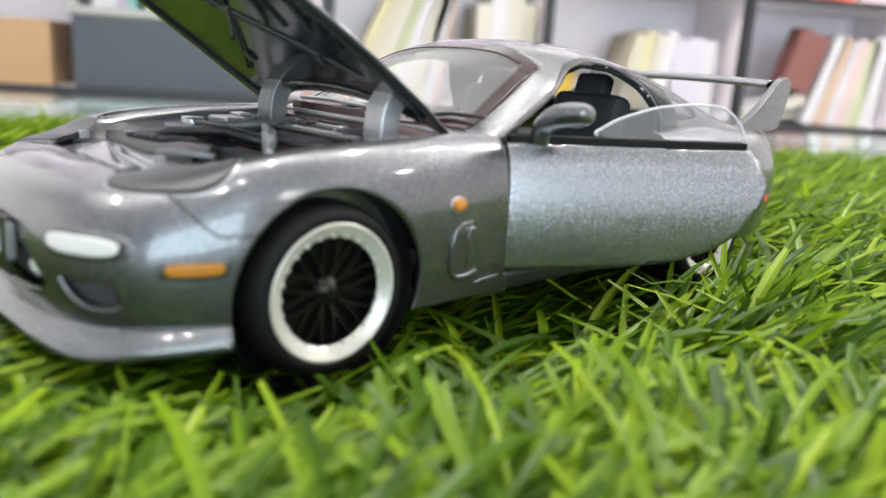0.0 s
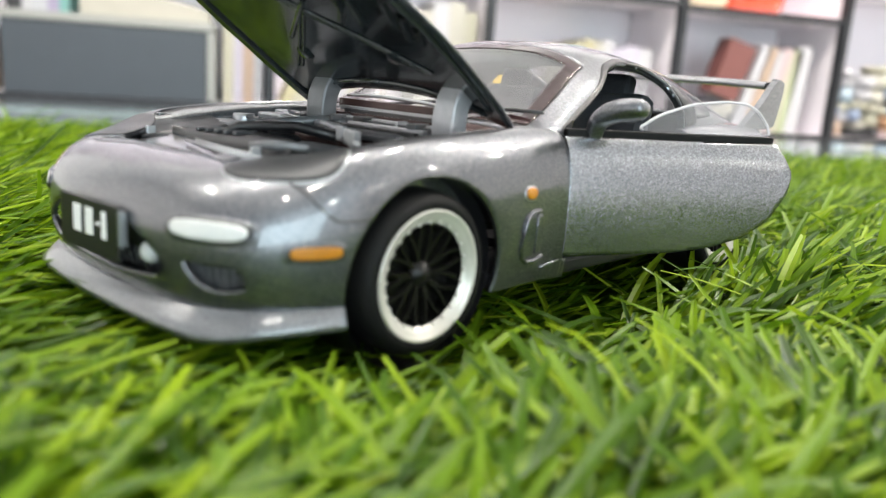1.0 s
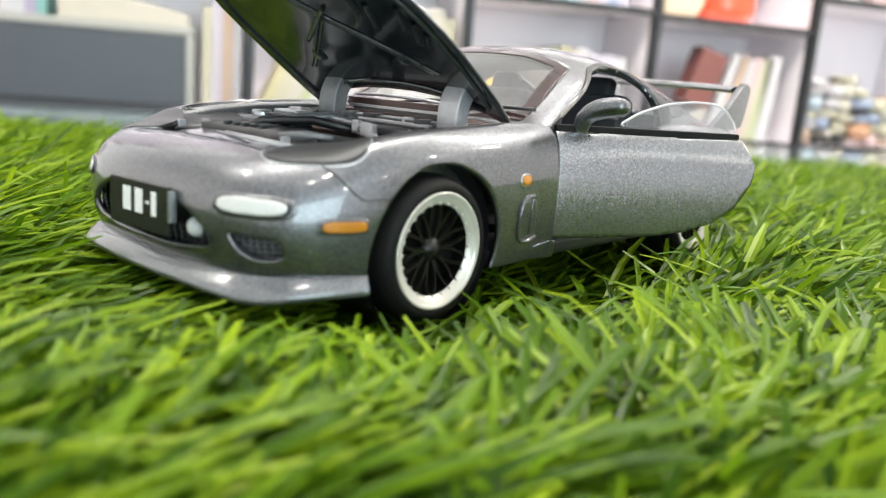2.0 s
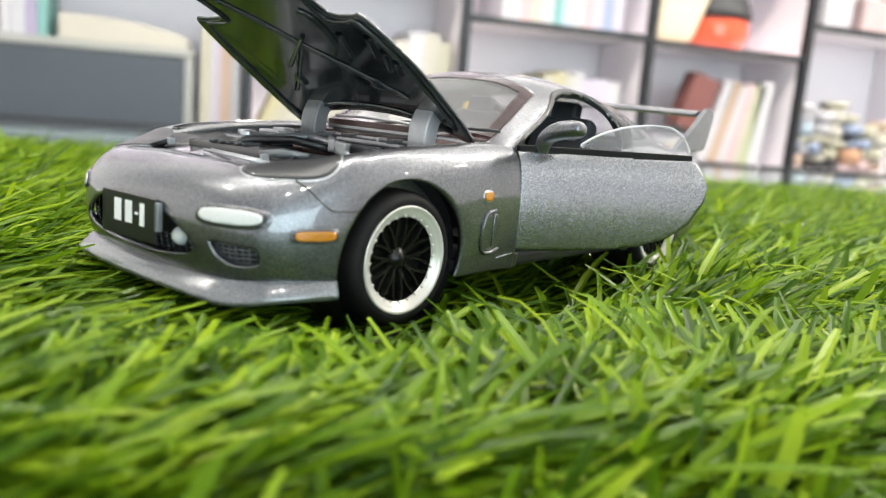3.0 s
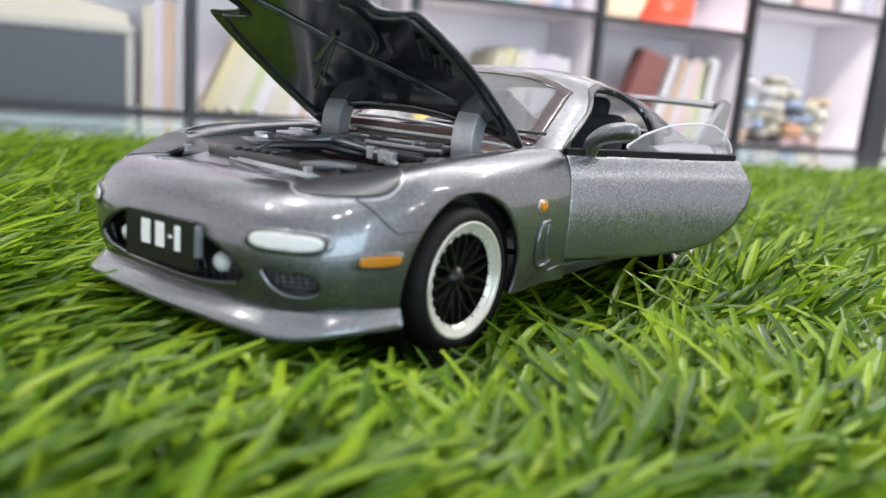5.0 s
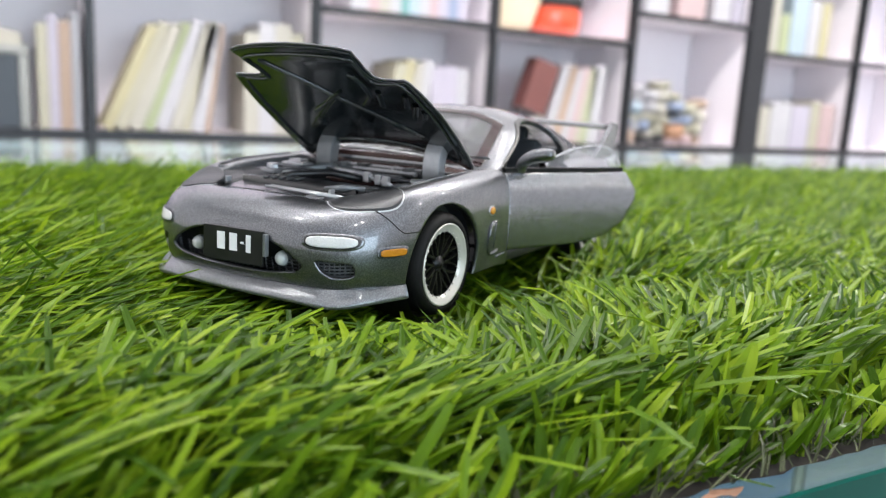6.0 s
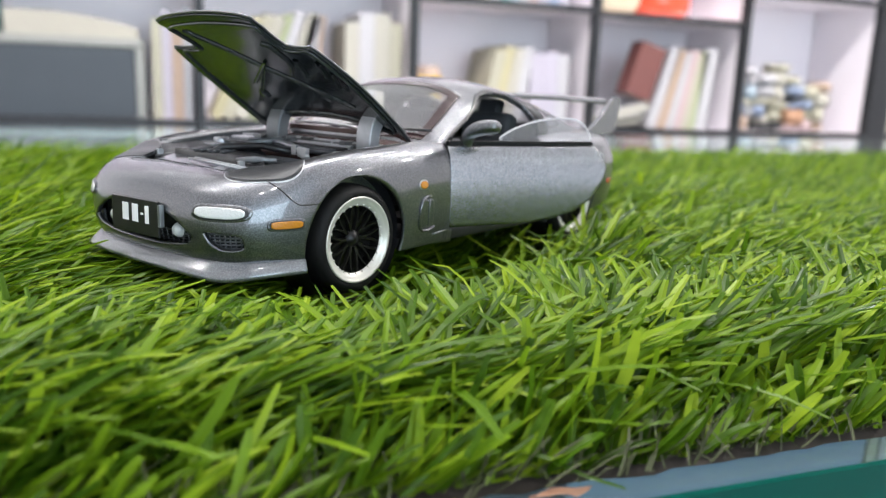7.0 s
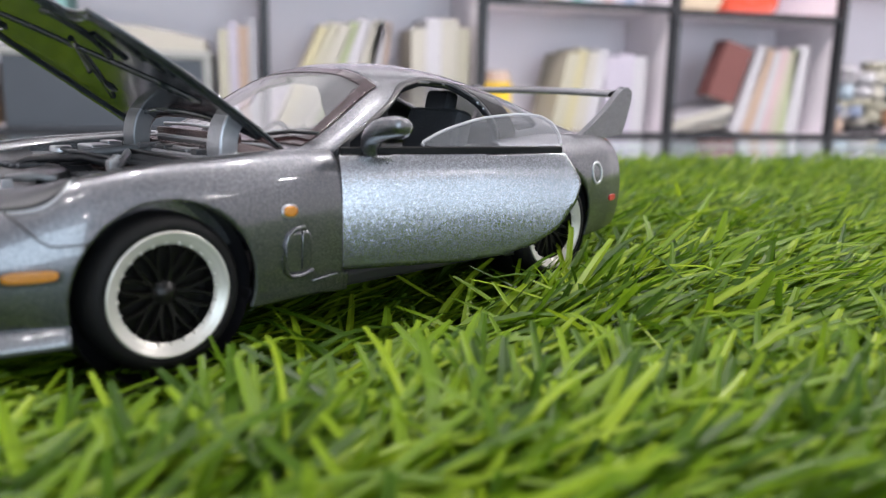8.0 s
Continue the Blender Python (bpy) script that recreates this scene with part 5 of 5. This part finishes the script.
for i in range(21):
    y = -0.675 + 1.35 * i / 20
    up = 0.015 * (1 - (y / 0.675) ** 2)
    verts += [(x, y, z + up) for x, z in foil]
n = len(foil)
faces = [(i * n + j, i * n + (j + 1) % n, (i + 1) * n + (j + 1) % n, (i + 1) * n + j) for i in range(20) for j in range(n)]
mesh("wing_blade", verts, faces, PAINT, car, "long wing blade", scale=S)

# ---------------------------------------------------------------- things on the bookshelf
def paper(name, c, rough=0.6):
    return material(name, c, rough, 0, 0.12, 25)


COLOURS = {
    "cream": (0.353, 0.336, 0.286), "white": (0.37, 0.361, 0.378), "yellow": (0.361, 0.328, 0.202), "straw": (0.336, 0.319, 0.244), "green": (0.277, 0.311, 0.185),
    "grey": (0.353, 0.353, 0.378), "lilac": (0.353, 0.328, 0.386), "pink": (0.386, 0.286, 0.286), "maroon": (0.13, 0.042, 0.036), "brown": (0.336, 0.244, 0.185),
    "teal": (0.13, 0.28, 0.26), "blue": (0.202, 0.244, 0.336), "pale blue": (0.302, 0.37, 0.42), "orange": (0.37, 0.202, 0.118), "violet": (0.252, 0.218, 0.311), "black": (0.02, 0.02, 0.022), "red": (0.462, 0.0504, 0.0252),
}
COVER = {k: paper("cover_" + k.replace(" ", "_"), c) for k, c in COLOURS.items()}
PAGES = paper("book_pages", (0.36, 0.34, 0.29), 0.8)
SHELF_FRONT = SHELF_Y + 0.045


def book(x, thick, height, colour, lean=0.0, depth=0.17, z=BASE_Z + 0.0005, y=SHELF_FRONT, group="books on the shelf"):
    """An upright book, spine to the front, leaning by degrees to the right; x is its foot's left edge."""
    ob = new("book")
    cov, t = COVER[colour], 0.0016
    a = radians(lean)
    # the lower corner towards which it leans rests on the board
    ob.matrix_world = pose(x, y, z) @ pose(thick * math.cos(a) if lean > 0 else 0, 0, 0, 0, lean, 0) @ pose(-thick if lean > 0 else 0, 0, 0)
    part("page_block", box(t, 0.003, 0.003, thick - t, depth - 0.003, height - 0.003), PAGES, ob)
    part("cover", join(box(0, 0, 0, t, depth, height), box(thick - t, 0, 0, thick, depth, height), box(t, 0, 0, thick - t, t, height)), cov, ob)
    how = "leaning" if abs(lean) > 3 else "upright"
    return tagged(ob, f"{how} {colour} book on the white shelf board", "book", group)


# bay with the grey case: a few books beside it
x = -0.035
for th, h, c in ((0.022, 0.23, "straw"), (0.02, 0.25, "lilac"), (0.025, 0.24, "brown"), (0.018, 0.26, "grey")):
    book(x, th, h, c)
    x += th + 0.001
# leaning magazines
x = 0.095
for th, h, c, l in ((0.022, 0.265, "yellow", 24), (0.026, 0.27, "straw", 23), (0.03, 0.265, "cream", 22), (0.022, 0.27, "green", 20), (0.03, 0.275, "white", 19), (0.024, 0.265, "cream", 17), (0.02, 0.27, "straw", 15), (0.03, 0.26, "white", 10), (0.012, 0.262, "brown", 8)):
    book(x, th, h, c, l)
    x += th / math.cos(radians(l)) + 0.002
x = 0.425
for th, h, c in ((0.035, 0.25, "cream"), (0.04, 0.275, "white"), (0.04, 0.275, "cream"), (0.03, 0.255, "straw")):
    book(x, th, h, c)
    x += th + 0.001
# third bay
x = 0.80
for th, h, c, l in ((0.03, 0.205, "straw", 12), (0.028, 0.215, "yellow", 11), (0.03, 0.21, "cream", 9), (0.03, 0.215, "white", 8)):
    book(x, th, h, c, l)
    x += th / math.cos(radians(l)) + 0.002
for th, h, c in ((0.04, 0.20, "lilac"), (0.04, 0.205, "lilac"), (0.035, 0.20, "white")):
    book(x + 0.02, th, h, c)
    x += th + 0.001
# fourth bay
x = 1.245
book(x + 0.012, 0.085, 0.155, "maroon", 17, 0.06, BASE_Z + 0.079)
x = 1.335
for th, h, c, l in ((0.03, 0.24, "white", 17), (0.035, 0.235, "brown", 14), (0.022, 0.23, "grey", 12), (0.026, 0.235, "pink", 11), (0.024, 0.225, "straw", 10), (0.02, 0.23, "green", 8), (0.04, 0.24, "white", 4)):
    book(x, th, h, c, l)
    x += th / math.cos(radians(l)) + 0.002


def flat_book(x, y, z, w, d, th, colour, turn=0.0, tip=0.0):
    ob = new("book")
    ob.matrix_world = pose(x, y, z, 0, tip, turn)
    part("page_block", box(0.002, 0.002, 0.0015, w - 0.002, d - 0.003, th - 0.0015), PAGES, ob)
    part("cover", join(box(0, 0, 0, w, d, 0.0015), box(0, 0, th - 0.0015, w, d, th), box(0, d - 0.002, 0.0015, w, d, th - 0.0015)), COVER[colour], ob)
    return tagged(ob, f"{colour} book lying flat on the shelf", "book", "books lying flat")


flat_book(1.15, SHELF_FRONT, BASE_Z + 0.001, 0.20, 0.2, 0.028, "white", 0, -16)
flat_book(1.20, SHELF_FRONT + 0.01, BASE_Z + 0.001, 0.12, 0.18, 0.012, "black", 0, -8)
flat_book(1.25, SHELF_FRONT + 0.02, BASE_Z + 0.025, 0.09, 0.16, 0.03, "cream", 0, 0)


def cup(x, y, z, r, h, mat, label, lid=None):
    ob = new("cup")
    bm = bmesh.new()
    bmesh.ops.create_cone(bm, cap_ends=True, segments=28, radius1=r * 0.85, radius2=r, depth=h, matrix=pose(0, 0, h / 2))
    bmesh.ops.bevel(bm, geom=bm.edges[:], offset=r * 0.06, segments=2, affect="EDGES")
    part("body", bm, mat, ob)
    if lid:
        bm = bmesh.new()
        bmesh.ops.create_cone(bm, cap_ends=True, segments=28, radius1=r * 1.0, radius2=r * 0.7, depth=h * 0.22, matrix=pose(0, 0, h * 1.115))
        part("lid", bm, lid, ob)
    ob.matrix_world = pose(x, y, z)
    return tagged(ob, label, "cup")


cup(0.665, SHELF_FRONT + 0.06, BASE_Z + 0.0005, 0.042, 0.125, material("yellow_plastic", (0.75, 0.50, 0.03), 0.4, 0, 0.1, 30), "yellow plastic cup with a brown lid on the shelf", COVER["brown"])

# heap of packets, pouches and small tins in the fifth bay
r2 = random.Random(11)
heap_c = ["cream", "grey", "black", "straw", "pale blue", "white", "cream", "brown", "black", "blue", "straw", "white"]
low_c = ["orange", "pink", "yellow", "cream", "brown", "black"]
levels = {}
for k in range(44):
    col = k % 7
    w, h = r2.uniform(0.05, 0.068), r2.uniform(0.018, 0.05)
    px = 1.676 + 0.060 * col + r2.uniform(-0.010, 0.010)
    z = levels.get(col, BASE_Z + 0.001)
    if z + h > BASE_Z + (0.215 if col in (1, 2, 3, 4) else 0.17):
        continue
    c = low_c[r2.randrange(6)] if z < BASE_Z + 0.03 else heap_c[r2.randrange(12)]
    bm = bmesh.new()
    if k % 3 == 0:
        name = "pouch"
        bmesh.ops.create_icosphere(bm, subdivisions=3, radius=0.5, matrix=pose(0, 0, 0.5))
        for v in bm.verts:
            v.co.z = min(max(v.co.z, 0.06), 0.94) - 0.06
            v.co.z /= 0.88
    elif k % 3 == 1:
        name = "tin"
        bmesh.ops.create_cone(bm, cap_ends=True, segments=20, radius1=0.5, radius2=0.46, depth=1, matrix=pose(0, 0, 0.5))
        bmesh.ops.bevel(bm, geom=bm.edges[:], offset=0.05, segments=2, affect="EDGES")
    else:
        name = "packet"
        bmesh.ops.create_cube(bm, size=1, matrix=pose(0, 0, 0.5))
        bmesh.ops.bevel(bm, geom=bm.edges[:], offset=0.14, segments=3, affect="EDGES")
    bmesh.ops.scale(bm, vec=(w, 0.085, h), verts=bm.verts)
    ob = part(name, bm, COVER[c], smooth=True)
    ob.matrix_world = pose(px + w / 2 - 0.03, SHELF_FRONT + 0.06 + r2.uniform(0, 0.02), z, 0, 0, r2.uniform(-25, 25))
    tagged(ob, f"small {c} {name} in a heap on the shelf", name, "heap of small things")
    levels[col] = z + h + 0.0006

# bays past the thick upright
for k, (px, w, h, c) in enumerate(((2.24, 0.10, 0.15, "cream"), (2.345, 0.11, 0.17, "white"), (2.46, 0.10, 0.16, "lilac"), (2.565, 0.05, 0.18, "straw"), (2.62, 0.08, 0.17, "pink"))):
    tagged(part("carton", box(px, SHELF_FRONT, BASE_Z + 0.0005, px + w, SHELF_FRONT + 0.15, BASE_Z + h, 0.003), COVER[c]), f"{c} carton standing on the shelf", "carton", "cartons on the shelf")
for k, (px, w, h, c) in enumerate(((2.25, 0.08, 0.2, "cream"), (2.335, 0.05, 0.14, "green"), (2.39, 0.09, 0.22, "pale blue"), (2.485, 0.06, 0.2, "white"), (2.55, 0.05, 0.2, "yellow"))):
    z = TOPS[5] + 0.0025
    tagged(part("carton", box(px, SHELF_FRONT, z, px + w, SHELF_FRONT + 0.12, z + h, 0.003), COVER[c]), f"{c} carton standing on the shelf", "carton", "cartons on the shelf")
# upper row
x = 0.70
for th, h, c in ((0.05, 0.2, "white"), (0.03, 0.22, "pink"), (0.03, 0.23, "cream"), (0.03, 0.24, "white"), (0.025, 0.24, "teal"), (0.03, 0.24, "pale blue"), (0.03, 0.23, "white"), (0.025, 0.24, "pink"), (0.03, 0.25, "lilac"), (0.03, 0.25, "blue"), (0.03, 0.24, "lilac")):
    book(x, th, h, c, 0, z=TOPS[2] + 0.0025, group="books on the upper board")
    x += th + 0.001
# beige bag and a red helmet with a black shell
bm = box(0, 0, 0, 0.13, 0.09, 0.22, 0.03, 3)
for v in bm.verts:
    v.co.x += 0.35 * v.co.z if v.co.x > 0.06 else 0.08 * v.co.z
bag = part("paper_bag", bm, material("beige_paper", (0.56, 0.46, 0.33), 0.8, 0, 0.15, 30), smooth=True)
bag.matrix_world = pose(1.145, SHELF_FRONT, TOPS[3] + 0.0025)
tagged(bag, "beige paper bag leaning on the upper board", "bag")
RED_GLOSS = material("red_lacquer", (0.62, 0.07, 0.025), 0.22, 0, 0.12, 20, coat=0.6)
helmet = new("helmet")
verts, faces = lathe([(0.0, 0.0), (0.085, 0.0), (0.106, 0.015), (0.112, 0.04), (0.112, 0.075), (0.108, 0.088)], 36)
mesh("bowl", [(a, c, b) for a, b, c in verts], flip(faces), RED_GLOSS, helmet, "glossy red lower shell")
verts, faces = lathe([(0.0, 0.19), (0.06, 0.183), (0.098, 0.15), (0.115, 0.108), (0.117, 0.089), (0.0, 0.087)], 36)
mesh("shell", [(a, c, b) for a, b, c in verts], flip(faces), COVER["black"], helmet, "black upper shell")
helmet.matrix_world = pose(1.40, SHELF_FRONT + 0.12, TOPS[3] + 0.0025)
tagged(helmet, "red and black round helmet on the upper board", "helmet")
for px, w, h, c in ((1.70, 0.10, 0.12, "white"), (1.84, 0.12, 0.10, "pink"), (2.0, 0.08, 0.13, "white"), (2.09, 0.05, 0.12, "lilac")):
    tagged(part("carton", box(px, SHELF_FRONT, TOPS[4] + 0.0025, px + w, SHELF_FRONT + 0.12, TOPS[4] + h, 0.004), COVER[c]), f"{c} carton standing on the upper board", "carton", "cartons on the shelf")

# grey case in the first bay, with papers on it, and a tan box beside it
case = new("storage_case")
tagged(case, "slate grey storage case with off-white lid and edge", "case")
CZ = BASE_Z + 0.001
part("body", box(-0.50, SHELF_Y + 0.035, CZ, -0.072, SHELF_Y + 0.25, 0.098, 0.004), BOX_GREY, case)
part("lid", box(-0.51, SHELF_Y + 0.031, 0.0985, -0.052, SHELF_Y + 0.255, 0.118, 0.004), BOX_WHITE, case, "off-white lid")
part("side_panel", box(-0.0715, SHELF_Y + 0.033, CZ, -0.053, SHELF_Y + 0.25, 0.098, 0.003), BOX_WHITE, case, "off-white side panel")
tagged(part("cardboard_box", box(-0.80, SHELF_Y + 0.04, CZ, -0.548, SHELF_Y + 0.24, 0.082, 0.003), CARD), "tan cardboard box standing on the shelf", "box")
# a stack of papers with a curling cover
curl_v, curl_f = [], []
for i in range(25):
    x = -0.34 + 0.275 * i / 24
    top = 0.172 - 0.036 * ((x + 0.28) / 0.24) ** 2 if x > -0.28 else 0.172
    for y in (SHELF_Y + 0.045, SHELF_Y + 0.22):
        curl_v += [(x, y, 0.1185), (x, y, max(top, 0.122))]
for i in range(24):
    k = 4 * i
    curl_f += [(k, k + 1, k + 5, k + 4), (k + 1, k + 3, k + 7, k + 5), (k + 3, k + 2, k + 6, k + 7), (k + 2, k, k + 4, k + 6)]
curl_f += [(0, 2, 3, 1), (96, 97, 99, 98)]
tagged(mesh("notepad", curl_v, curl_f, PAGES, smooth=False), "thick off-white notepad lying on the grey case", "notepad")
x = -0.49
for th, h, c in ((0.03, 0.11, "black"), (0.02, 0.12, "white"), (0.03, 0.12, "grey"), (0.022, 0.115, "violet"), (0.02, 0.12, "teal")):
    book(x, th, h, c, 0, 0.14, 0.1185, SHELF_Y + 0.06, "books on the case")
    x += th + 0.001

# cartons on the board below the glass
for px, py, w, c in ((0.16, 0.10, 0.197, "blue"), (0.3585, 0.10, 0.008, "cream"), (0.368, 0.10, 0.18, "white"), (0.56, 0.12, 0.14, "pale blue")):
    tagged(part("carton", box(px, py, TABLE - 0.2345, px + w, py + 0.16, TABLE - 0.08, 0.003), COVER[c]), f"{c} carton below the glass table", "carton", "cartons below the glass")
